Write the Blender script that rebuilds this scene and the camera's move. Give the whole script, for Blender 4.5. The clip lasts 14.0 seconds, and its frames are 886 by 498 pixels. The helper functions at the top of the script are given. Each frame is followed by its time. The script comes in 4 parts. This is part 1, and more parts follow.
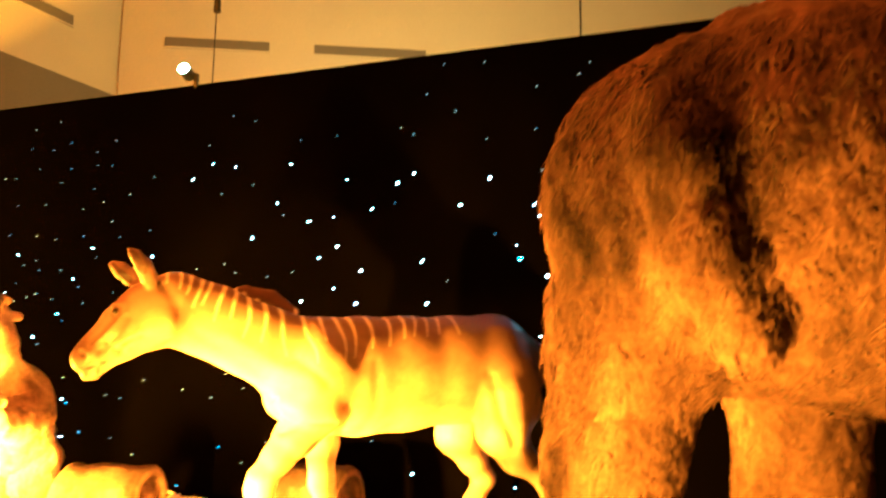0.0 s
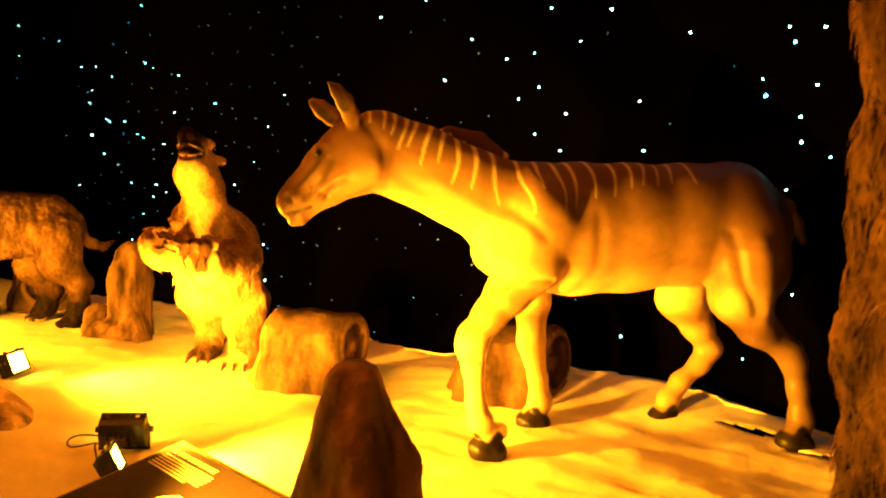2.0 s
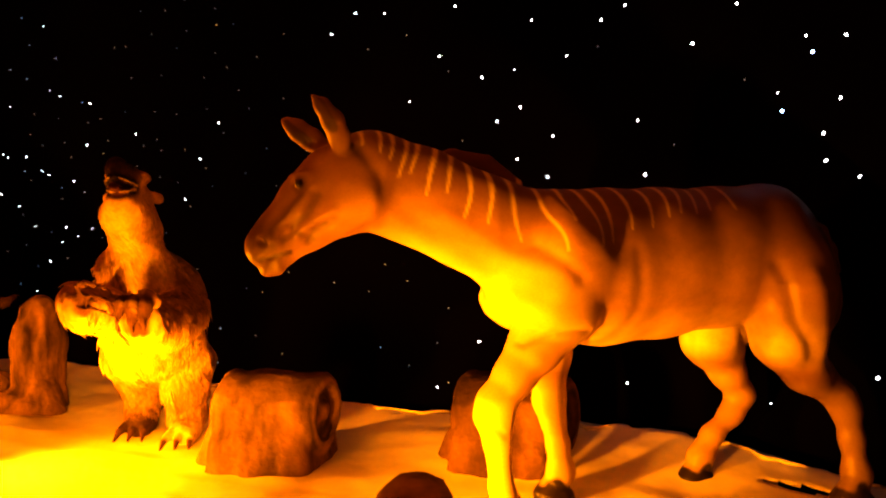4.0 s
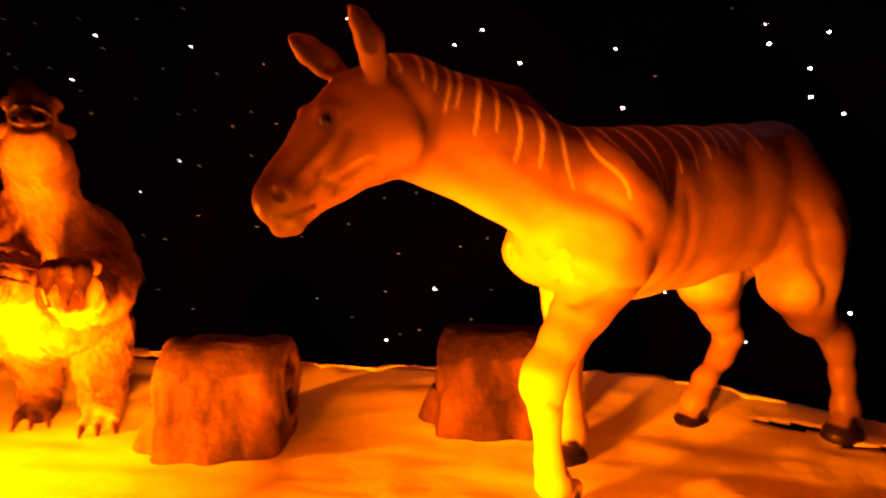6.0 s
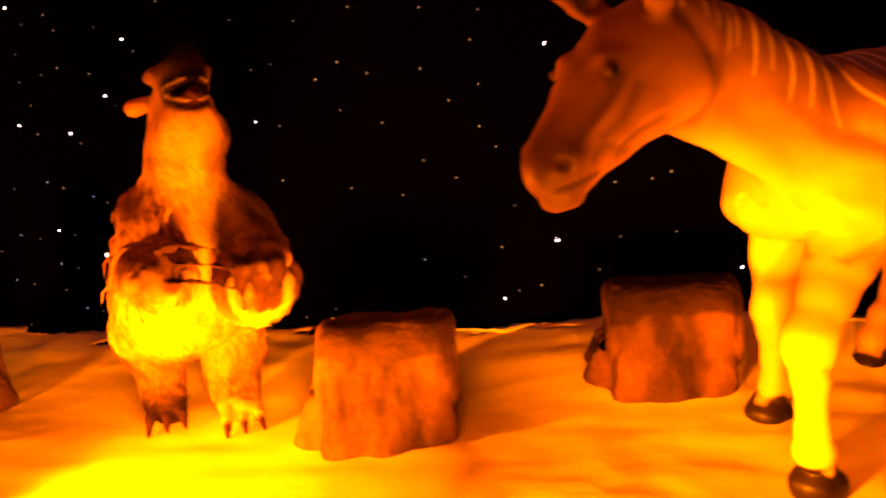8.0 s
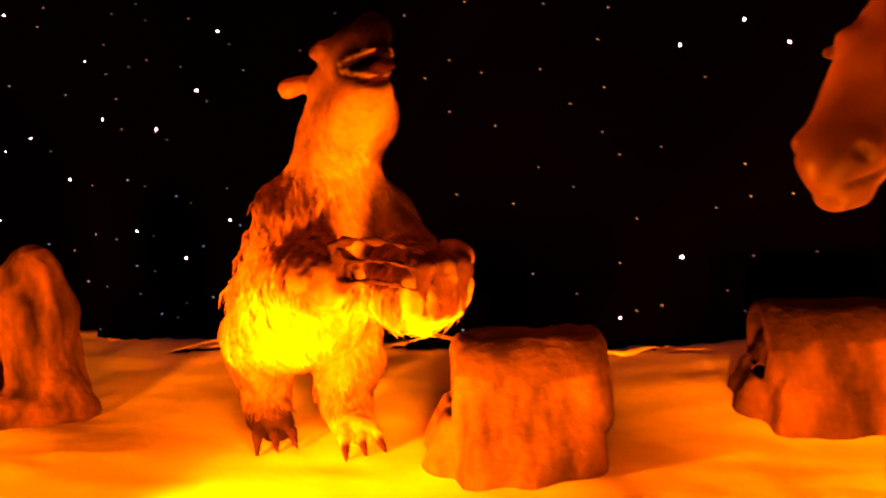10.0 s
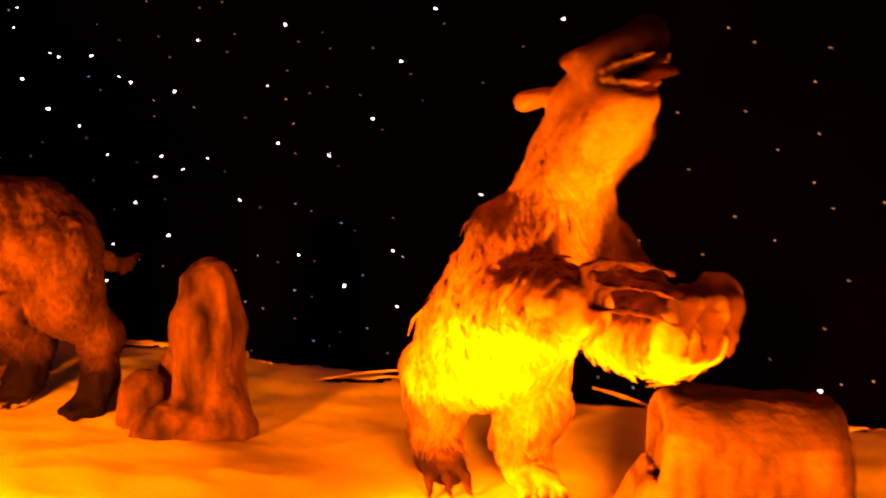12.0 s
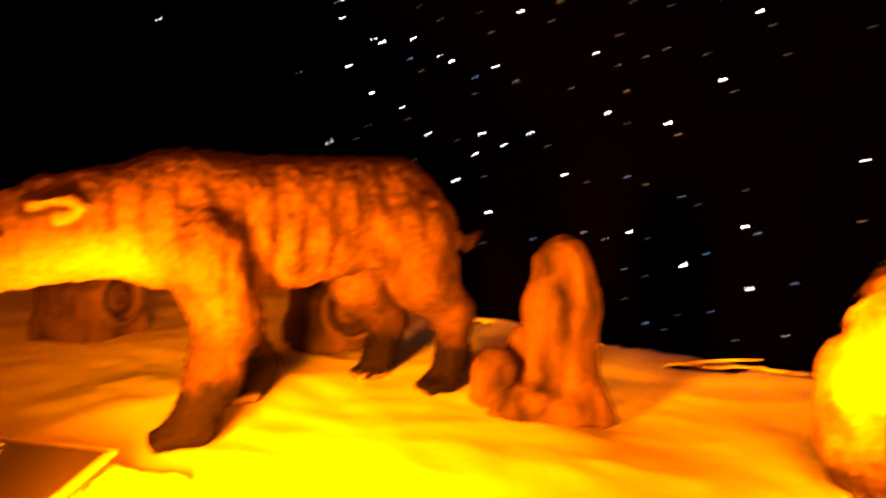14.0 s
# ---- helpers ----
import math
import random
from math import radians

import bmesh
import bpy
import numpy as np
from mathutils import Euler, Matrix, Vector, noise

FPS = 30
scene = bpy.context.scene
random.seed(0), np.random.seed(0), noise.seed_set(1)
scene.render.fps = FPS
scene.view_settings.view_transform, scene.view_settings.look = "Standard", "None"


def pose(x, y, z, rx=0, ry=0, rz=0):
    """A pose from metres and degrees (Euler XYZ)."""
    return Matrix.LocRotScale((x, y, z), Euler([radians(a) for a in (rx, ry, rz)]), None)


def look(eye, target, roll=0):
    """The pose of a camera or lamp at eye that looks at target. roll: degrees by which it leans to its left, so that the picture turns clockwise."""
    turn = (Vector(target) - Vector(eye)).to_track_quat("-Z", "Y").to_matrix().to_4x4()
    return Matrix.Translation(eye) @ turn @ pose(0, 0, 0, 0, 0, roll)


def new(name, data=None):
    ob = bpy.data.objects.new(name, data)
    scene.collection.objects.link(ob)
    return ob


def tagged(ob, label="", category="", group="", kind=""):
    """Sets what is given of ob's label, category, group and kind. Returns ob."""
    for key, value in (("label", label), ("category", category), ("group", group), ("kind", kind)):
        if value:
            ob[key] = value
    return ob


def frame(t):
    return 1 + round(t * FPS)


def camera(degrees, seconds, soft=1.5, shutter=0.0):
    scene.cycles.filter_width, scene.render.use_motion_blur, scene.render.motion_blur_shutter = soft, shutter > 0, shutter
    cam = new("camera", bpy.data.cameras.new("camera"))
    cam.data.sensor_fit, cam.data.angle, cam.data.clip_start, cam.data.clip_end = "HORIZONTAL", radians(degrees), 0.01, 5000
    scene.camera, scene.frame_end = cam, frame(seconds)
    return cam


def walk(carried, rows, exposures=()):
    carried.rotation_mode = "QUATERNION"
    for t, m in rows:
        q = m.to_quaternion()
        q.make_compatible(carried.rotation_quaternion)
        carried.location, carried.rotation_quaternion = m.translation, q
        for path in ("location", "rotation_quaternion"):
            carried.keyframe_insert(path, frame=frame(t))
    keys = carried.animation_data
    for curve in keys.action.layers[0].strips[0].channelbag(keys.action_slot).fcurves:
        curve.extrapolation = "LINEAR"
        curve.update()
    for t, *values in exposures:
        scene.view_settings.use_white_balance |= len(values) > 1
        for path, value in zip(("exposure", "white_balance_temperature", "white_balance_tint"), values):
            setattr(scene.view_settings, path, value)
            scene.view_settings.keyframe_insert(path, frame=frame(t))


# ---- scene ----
cam = camera(62.6, 14.0, soft=2.0, shutter=0.9)
PATH = [
    (0, (-0.137, 0.192, 1.169), (-0.936, 2.005, 1.436), 0.6),
    (0.3, (-0.199, 0.227, 1.161), (-1.051, 2.024, 1.375), -0.4),
    (0.4, (-0.238, 0.249, 1.156), (-1.112, 2.040, 1.318), -0.6),
    (0.5, (-0.280, 0.273, 1.151), (-1.180, 2.059, 1.149), -1.5),
    (0.6, (-0.322, 0.297, 1.146), (-1.242, 2.072, 1.081), -2.1),
    (0.7, (-0.361, 0.320, 1.142), (-1.287, 2.090, 1.038), -1.6),
    (0.8, (-0.393, 0.338, 1.138), (-1.398, 2.062, 0.998), -1.9),
    (1, (-0.423, 0.355, 1.134), (-1.517, 2.024, 1.004), -0.1),
    (1.5, (-0.494, 0.414, 1.121), (-1.671, 2.028, 1.028), 1.3),
    (2, (-0.578, 0.479, 1.129), (-1.766, 2.082, 0.997), 1.7),
    (2.5, (-0.751, 0.501, 1.121), (-1.829, 2.183, 1.020), 0.3),
    (3, (-0.910, 0.568, 1.120), (-1.903, 2.302, 1.026), 1.1),
    (3.5, (-1.087, 0.706, 1.152), (-2.099, 2.430, 1.093), 0.6),
    (3.7, (-1.140, 0.732, 1.142), (-2.154, 2.455, 1.109), 0.3),
    (5.8, (-1.886, 0.872, 1.214), (-2.545, 2.744, 0.967), -0.7),
    (6, (-2.002, 0.864, 1.211), (-2.582, 2.763, 0.967), -0.3),
    (6.5, (-2.190, 0.879, 1.216), (-2.588, 2.818, 0.929), 0.9),
    (7, (-2.394, 0.922, 1.223), (-2.855, 2.851, 0.973), -2.6),
    (7.5, (-2.625, 0.951, 1.270), (-3.119, 2.859, 0.931), -0.7),
    (8, (-2.859, 0.934, 1.305), (-3.349, 2.826, 0.879), -4.5),
    (10.5, (-3.487, 1.070, 1.191), (-4.050, 2.965, 0.887), -1.2),
    (11, (-3.578, 1.075, 1.155), (-4.331, 2.919, 0.982), -1.0),
    (11.5, (-3.689, 1.084, 1.141), (-4.494, 2.901, 0.911), -0.8),
    (12, (-3.794, 1.099, 1.124), (-4.583, 2.926, 0.919), 0.8),
    (12.5, (-3.920, 1.118, 1.125), (-4.820, 2.896, 0.949), 0.6),
    (13, (-4.093, 1.100, 1.135), (-5.110, 2.814, 0.970), 0.6),
    (13.5, (-4.228, 1.023, 1.103), (-5.371, 2.655, 0.926), -1.4),
    (14, (-4.345, 1.010, 1.120), (-5.673, 2.480, 0.847), -1.5),
]
EXPOSURES = [(0.0, 3.6, 3300, -95), (0.5, 3.4, 3300, -97), (1.0, 2.8, 3350, -101), (1.5, 1.8, 3500, -106), (2.0, 1.4, 3800, -108), (2.5, 1.05, 4500, -98), (3.5, 0.42, 5900, -55),
             (6.0, 0.0, 8500, 22), (7.5, 0.12, 8500, 10), (8.5, 0.12, 8500, 8), (10.5, 0.05, 8500, 32), (11.2, 0.15, 8500, 15), (12.5, 0.20, 8500, 8), (13.5, 0.8, 7400, -24), (14.0, 1.15, 7200, -34)]
walk(cam, [(t, look(eye, target, roll)) for t, eye, target, roll in PATH], EXPOSURES)

# ---- world and lights ----
world = bpy.data.worlds.new("dark_hall")
scene.world = world
world.use_nodes = True
world.node_tree.nodes["Background"].inputs[0].default_value = (1.0, 0.25, 0.05, 1)
world.node_tree.nodes["Background"].inputs[1].default_value = 0.001

AMBER = (1.0, 0.178, 0.008)


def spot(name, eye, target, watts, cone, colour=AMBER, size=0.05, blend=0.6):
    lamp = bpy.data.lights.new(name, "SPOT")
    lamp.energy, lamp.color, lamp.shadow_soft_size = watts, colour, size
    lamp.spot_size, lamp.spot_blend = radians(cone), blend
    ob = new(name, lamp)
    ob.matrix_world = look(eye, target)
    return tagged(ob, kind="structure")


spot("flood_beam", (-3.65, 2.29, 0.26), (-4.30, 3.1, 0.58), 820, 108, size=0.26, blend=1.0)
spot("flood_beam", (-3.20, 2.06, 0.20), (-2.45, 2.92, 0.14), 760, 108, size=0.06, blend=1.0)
# unseen lamp, assumed, to light the horse's flank
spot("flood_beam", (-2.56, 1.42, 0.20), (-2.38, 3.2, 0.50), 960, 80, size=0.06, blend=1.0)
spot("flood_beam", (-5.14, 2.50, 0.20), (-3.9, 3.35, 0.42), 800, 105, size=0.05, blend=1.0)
# unseen lamp, assumed, for the cat and the sand around it
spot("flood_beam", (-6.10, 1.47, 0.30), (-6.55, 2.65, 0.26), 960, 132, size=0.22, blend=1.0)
# unseen lamp, assumed, for the mammoth
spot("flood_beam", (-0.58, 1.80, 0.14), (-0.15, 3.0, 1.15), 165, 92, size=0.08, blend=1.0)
# unseen area lamp, added as a weak red fill for the shadows
dim = bpy.data.lights.new("unseen_red_fill", "AREA")
dim.energy, dim.color, dim.size = 120, (1.0, 0.095, 0.002), 3.0
ob = new("unseen_red_fill", dim)
ob.matrix_world = look((-4.2, -0.6, 5.0), (-4.0, 2.6, 0.3))
tagged(ob, kind="structure")
hall = bpy.data.lights.new("hall_lamp", "AREA")
hall.energy, hall.color, hall.size = 38, (1.0, 0.33, 0.13), 2.0
ob = new("hall_lamp", hall)
ob.matrix_world = look((-3.5, 6.6, 2.9), (-4.0, 9.0, 4.6))
tagged(ob, kind="structure")


# ---- materials ----
def mat(name, base, rough=0.8, metal=0.0, scale=6.0, vary=0.25, bump=0.3, fine=60.0, spec=0.3, attr=None, stretch=(1, 1, 1), dist=0.01):
    """A surface with two scales of noise in colour and relief; attr: a colour attribute that holds the paint."""
    m = bpy.data.materials.new(name)
    m.use_nodes = True
    nt = m.node_tree
    N, L = nt.nodes.new, nt.links.new
    bsdf = nt.nodes["Principled BSDF"]
    bsdf.inputs["Roughness"].default_value, bsdf.inputs["Metallic"].default_value = rough, metal
    bsdf.inputs["Specular IOR Level"].default_value = spec
    co, mp = N("ShaderNodeTexCoord"), N("ShaderNodeMapping")
    mp.inputs["Scale"].default_value = stretch
    L(co.outputs["Object"], mp.inputs["Vector"])
    a, b = N("ShaderNodeTexNoise"), N("ShaderNodeTexNoise")
    a.inputs["Scale"].default_value, b.inputs["Scale"].default_value = scale, fine
    a.inputs["Detail"].default_value, b.inputs["Detail"].default_value = 5, 4
    for n in (a, b):
        L(mp.outputs[0], n.inputs["Vector"])
    mix = N("ShaderNodeMath")
    mix.operation = "ADD"
    L(a.outputs[0], mix.inputs[0]), L(b.outputs[0], mix.inputs[1])
    rng = N("ShaderNodeMapRange")
    rng.inputs["From Min"].default_value, rng.inputs["From Max"].default_value = 0.65, 1.35
    rng.inputs["To Min"].default_value, rng.inputs["To Max"].default_value = 1 - vary, 1 + vary
    L(mix.outputs[0], rng.inputs["Value"])
    mul = N("ShaderNodeVectorMath")
    mul.operation = "SCALE"
    if attr:
        at = N("ShaderNodeAttribute")
        at.attribute_name = attr
        L(at.outputs["Color"], mul.inputs[0])
    else:
        mul.inputs[0].default_value = base
    L(rng.outputs[0], mul.inputs["Scale"])
    L(mul.outputs[0], bsdf.inputs["Base Color"])
    bp = N("ShaderNodeBump")
    bp.inputs["Strength"].default_value, bp.inputs["Distance"].default_value = bump, dist
    L(mix.outputs[0], bp.inputs["Height"])
    L(bp.outputs[0], bsdf.inputs["Normal"])
    return m


def glow(name, colour, strength):
    m = bpy.data.materials.new(name)
    m.use_nodes = True
    bsdf = m.node_tree.nodes["Principled BSDF"]
    bsdf.inputs["Base Color"].default_value = (*colour, 1)
    bsdf.inputs["Emission Color"].default_value = (*colour, 1)
    bsdf.inputs["Emission Strength"].default_value = strength
    return m


SAND = mat("sand", (0.84, 0.77, 0.63), 0.95, scale=1.6, vary=0.05, bump=0.18, fine=25, spec=0.1, dist=0.012)
CLOTH = mat("black_cloth", (0.0005, 0.00035, 0.0003), 0.95, scale=1.2, vary=0.4, bump=0.2, fine=180, spec=0.0)
FLOOR = mat("dark_floor", (0.04, 0.035, 0.03), 0.6, scale=2, vary=0.3, bump=0.1)
CREAM = mat("cream_plaster", (0.72, 0.66, 0.52), 0.9, scale=0.8, vary=0.06, bump=0.05, fine=40)
GREYP = mat("grey_paint", (0.22, 0.20, 0.17), 0.8, scale=0.8, vary=0.1, bump=0.05)
HIDE = mat("painted_hide", (0.4, 0.3, 0.2), 0.42, scale=9, vary=0.12, bump=0.12, fine=140, attr="paint", spec=0.26, dist=0.004)
FUR = mat("long_fur", (0.4, 0.3, 0.2), 0.8, scale=9, vary=0.34, bump=0.6, fine=38, attr="paint", spec=0.05, dist=0.01)
BLACK = mat("black_metal", (0.02, 0.02, 0.02), 0.4, scale=20, vary=0.3, bump=0.05, spec=0.5)
BOARD = mat("printed_board", (0.022, 0.012, 0.010), 0.7, scale=8, vary=0.3, bump=0.03)
EDGE = mat("tan_card_edge", (0.22, 0.16, 0.09), 0.7, scale=8, vary=0.2, bump=0.1)
PRINT = mat("pale_print", (0.75, 0.70, 0.6), 0.6, scale=30, vary=0.1, bump=0.0)
STAR = glow("star_led", (1.0, 0.74, 1.0), 15)
STARB = glow("star_led_blue", (0.42, 0.45, 1.0), 14)
STARDIM = glow("star_led_dim", (0.22, 0.42, 1.0), 0.055)
STARMID = glow("star_led_soft", (0.26, 0.45, 1.0), 0.42)
BULB = glow("flood_glass", (1.0, 0.34, 0.03), 25)
WHITEBULB = glow("spot_glass", (1.0, 0.9, 0.7), 12)


# ---- building tools ----
def link(name, me, material, parent=None, label=""):
    ob = new(name, me)
    if material:
        me.materials.append(material)
    if parent:
        ob.parent = parent
    return tagged(ob, label=label)


def part(name, bm, material, parent=None, label="", smooth=False):
    me = bpy.data.meshes.new(name)
    if smooth:
        for f in bm.faces:
            f.smooth = True
    bm.to_mesh(me)
    bm.free()
    return link(name, me, material, parent, label)


def box(size, m=Matrix(), bevel=0.0, bm=None):
    bm = bm or bmesh.new()
    made = bmesh.ops.create_cube(bm, size=1, matrix=m @ Matrix.Diagonal((*size, 1)))
    if bevel:
        es = list({e for v in made["verts"] for e in v.link_edges})
        bmesh.ops.bevel(bm, geom=es, offset=bevel, segments=2, affect="EDGES", profile=0.5)
    return bm


def rod(a, b, r, seg=10, r2=None, bm=None):
    bm = bm or bmesh.new()
    a, b = Vector(a), Vector(b)
    m = Matrix.Translation((a + b) / 2) @ (b - a).to_track_quat("Z", "Y").to_matrix().to_4x4()
    bmesh.ops.create_cone(bm, cap_ends=True, segments=seg, radius1=r, radius2=r if r2 is None else r2, depth=(b - a).length, matrix=m)
    return bm


def chain(pts, k=0.05, sq=1.0, cut=False):
    """Tapered capsules along points (x, y, z, r); sq narrows them sideways."""
    return [(a, b, k, sq, cut) for a, b in zip(pts, pts[1:])]


def sculpt(prims, vox):
    """Blends capsules into one closed skin: vertices and quads."""
    ends = np.array([p[:3] for a, b, *_ in prims for p in (a, b)])
    rad = max(max(a[3], b[3]) for a, b, *_ in prims)
    lo, hi = ends.min(0) - rad - 0.06, ends.max(0) + rad + 0.06
    n = np.ceil((hi - lo) / vox).astype(int) + 1
    axes = [(lo[i] + vox * np.arange(n[i])).astype(np.float32) for i in range(3)]
    V = np.full(n, 0.5, np.float32)
    for a, b, k, sq, cut in prims:
        reach = max(a[3], b[3]) * max(1, sq) + k + 0.05
        A, B = np.array(a[:3]), np.array(b[:3])
        i0 = np.maximum(((np.minimum(A, B) - reach - lo) / vox).astype(int), 0)
        i1 = np.minimum(((np.maximum(A, B) + reach - lo) / vox).astype(int) + 2, n)
        sl = tuple(slice(p, q) for p, q in zip(i0, i1))
        P = [axes[i][sl[i]].reshape([-1 if j == i else 1 for j in range(3)]) for i in range(3)]
        D = B - A
        t = sum((P[i] - A[i]) * D[i] for i in range(3)) / max(float(D @ D), 1e-9)
        t = np.clip(t, 0, 1)
        q = [(P[i] - A[i] - t * D[i]) for i in range(3)]
        d = np.sqrt(q[0] ** 2 + (q[1] / sq) ** 2 + q[2] ** 2) - (a[3] + t * (b[3] - a[3]))
        old = V[sl]
        if cut:
            d = -d
            h = np.clip(0.5 - 0.5 * (old - d) / k, 0, 1)
            V[sl] = old * (1 - h) + d * h + k * h * (1 - h)
        else:
            h = np.clip(0.5 + 0.5 * (old - d) / k, 0, 1)
            V[sl] = old * (1 - h) + d * h - k * h * (1 - h)
    ins = V < 0
    c = [ins[i:n[0] - 1 + i, j:n[1] - 1 + j, k:n[2] - 1 + k] for i in (0, 1) for j in (0, 1) for k in (0, 1)]
    tot = sum(x.astype(np.int8) for x in c)
    cells = np.argwhere((tot > 0) & (tot < 8))
    ids = np.full(n, -1, np.int64)
    ids[tuple(cells.T)] = np.arange(len(cells))
    acc, cnt = np.zeros((len(cells), 3)), np.zeros(len(cells))
    for ax in range(3):
        for u in (0, 1):
            for w in (0, 1):
                off = np.zeros(3, int)
                o = [i for i in range(3) if i != ax]
                off[o[0]], off[o[1]] = u, w
                p = cells + off
                q = p.copy()
                q[:, ax] += 1
                v0, v1 = V[tuple(p.T)], V[tuple(q.T)]
                ok = (v0 < 0) != (v1 < 0)
                f = np.where(ok, v0 / np.where(ok, v0 - v1, 1), 0)
                pos = p.astype(float)
                pos[:, ax] += f
                acc[ok] += pos[ok]
                cnt[ok] += 1
    verts = lo + vox * acc / cnt[:, None]
    faces = []
    for ax in range(3):
        o = [(ax + 1) % 3, (ax + 2) % 3]
        s0 = [slice(1, -1)] * 3
        s1 = list(s0)
        s0[ax], s1[ax] = slice(0, -1), slice(1, None)
        x, y = ins[tuple(s0)], ins[tuple(s1)]
        for flip, hit in ((False, x & ~y), (True, ~x & y)):
            e = np.argwhere(hit)
            if not len(e):
                continue
            e[:, o[0]] += 1
            e[:, o[1]] += 1
            quad = []
            for du, dw in ((-1, -1), (0, -1), (0, 0), (-1, 0)):
                g = e.copy()
                g[:, o[0]] += du
                g[:, o[1]] += dw
                quad.append(ids[tuple(g.T)])
            quad = np.stack(quad, 1)
            faces.append(quad[:, ::-1] if flip else quad)
    return verts, np.concatenate(faces)


def skin_normals(v, f):
    n = np.zeros_like(v)
    fn = np.cross(v[f[:, 2]] - v[f[:, 0]], v[f[:, 3]] - v[f[:, 1]])
    for i in range(4):
        np.add.at(n, f[:, i], fn)
    return n / np.maximum(np.linalg.norm(n, axis=1, keepdims=True), 1e-9)


def ripple(v, freq, amp, oct=4, seed=0.0):
    """Fractal noise at each vertex."""
    s = Vector((seed, seed * 1.7, 0))
    return amp * np.array([noise.fractal(Vector(p * freq) + s, 0.9, 2.0, oct) for p in v])


def skin(name, verts, faces, colours, material, m, extra=None):
    """One mesh with a paint attribute; extra: more verts, triangles and colours (locks of fur)."""
    polys = [tuple(q) for q in faces.tolist()]
    n = len(verts)
    soft = None
    if extra:
        ev, ef, ec, en = extra
        soft = np.concatenate([skin_normals(verts, faces), en])
        verts = np.concatenate([verts, ev])
        colours = np.concatenate([colours, ec])
        polys += [tuple(i + n for i in t) for t in ef]
    me = bpy.data.meshes.new(name)
    me.from_pydata(verts.tolist(), [], polys)
    at = me.color_attributes.new("paint", "FLOAT_COLOR", "POINT")
    at.data.foreach_set("color", np.concatenate([np.clip(colours, 0.002, 1), np.ones((len(colours), 1))], 1).astype(np.float32).ravel())
    me.polygons.foreach_set("use_smooth", np.ones(len(me.polygons), bool))
    me.update()
    if soft is not None:
        me.normals_split_custom_set_from_vertices(soft.tolist())
    ob = link(name, me, material)
    ob.matrix_world = m
    return ob


def locks(rng, v, nrm, colours, count, length, width, where, down=0.8, lift=0.35, curl=0.3):
    """Tapered locks of fur that lie down along a skin, at vertices that pass where()."""
    keep = np.argwhere(where(v)).ravel()
    pick = rng.choice(keep, count)
    EV, EF, EC, EN = [], [], [], []
    for i in pick:
        p, n = v[i], nrm[i]
        g = np.array([rng.normal(0, curl), rng.normal(0, curl), -down])
        g = g - n * (g @ n)
        g /= max(np.linalg.norm(g), 1e-6)
        d0 = g + n * lift * rng.uniform(0.4, 1.4)
        d1 = g + n * lift * rng.uniform(-0.6, 0.6) + np.array([0, 0, -0.25])
        s = np.cross(g, n) * width * rng.uniform(0.6, 1.4)
        ln = length * rng.uniform(0.5, 1.3)
        q1 = p + d0 * ln * 0.45
        q2 = q1 + d1 * ln * 0.55
        base = len(EV)
        EV += [p - s - n * 0.006, p + s - n * 0.006, p + n * width * 0.8, q1 - s * 0.7, q1 + s * 0.7, q1 + n * width * 0.6, q2]
        EF += [(base, base + 2, base + 5, base + 3), (base + 1, base + 4, base + 5, base + 2), (base + 3, base + 5, base + 6), (base + 4, base + 6, base + 5)]
        tone = colours[i] * rng.uniform(0.8, 1.2)
        EC += [tone * 0.9] * 3 + [tone] * 3 + [tone * 1.08]
        lean = n + rng.normal(0, 0.16, 3)
        EN += [lean / np.linalg.norm(lean)] * 7
    return np.array(EV), EF, np.array(EC), np.array(EN)


def turned(prims, pivot, deg):
    """The capsules turned about an upright axis."""
    c, k = math.cos(radians(deg)), math.sin(radians(deg))

    def go(p):
        dx, dy = p[0] - pivot[0], p[1] - pivot[1]
        return (pivot[0] + c * dx - k * dy, pivot[1] + k * dx + c * dy, p[2], p[3])
    return [(go(a), go(b), q, sq, cut) for a, b, q, sq, cut in prims]


def seg_dist(p, a, b):
    a, b = np.array(a), np.array(b)
    d = b - a
    t = np.clip(((p - a) @ d) / max(d @ d, 1e-9), 0, 1)
    return np.linalg.norm(p - a - t[:, None] * d, axis=1), t


def blend(col, other, w):
    return col * (1 - w[:, None]) + np.array(other) * w[:, None]


def place(x, y, deg, z=0.0):
    return pose(x, y, z, 0, 0, deg)


# ---- setting ----
def sand_height(x, y):
    h = 0.035 * noise.fractal(Vector((x * 0.9, y * 0.9, 3.1)), 1.0, 2.0, 4)
    h += 0.007 * noise.fractal(Vector((x * 4, y * 5.5, 1.0)), 1.0, 2.0, 3)
    h += 0.006 * noise.fractal(Vector((x * 1.6 + 0.8 * y, y * 6.5 - 0.7 * x, 9.0)), 1.0, 2.0, 3)
    h += 0.006 * math.sin(x * 3.1 + 4.0 * y + 2.5 * noise.noise(Vector((x * 0.8, y * 0.8, 5.0)))) * min(1, max(0, (y - 2.6) / 0.8))
    for mx, my, r, a in ((-3.0, 4.45, 0.55, 0.10), (-1.8, 4.5, 0.5, 0.05), (-5.2, 4.4, 0.5, 0.04), (-6.8, 4.3, 0.7, 0.05), (-4.4, 4.5, 0.5, 0.06), (-3.75, 4.65, 0.45, 0.05), (-2.35, 4.65, 0.45, 0.11), (-1.75, 4.65, 0.35, 0.06)):
        h += a * math.exp(-((x - mx) ** 2 + (y - my) ** 2) / r ** 2)
    return h


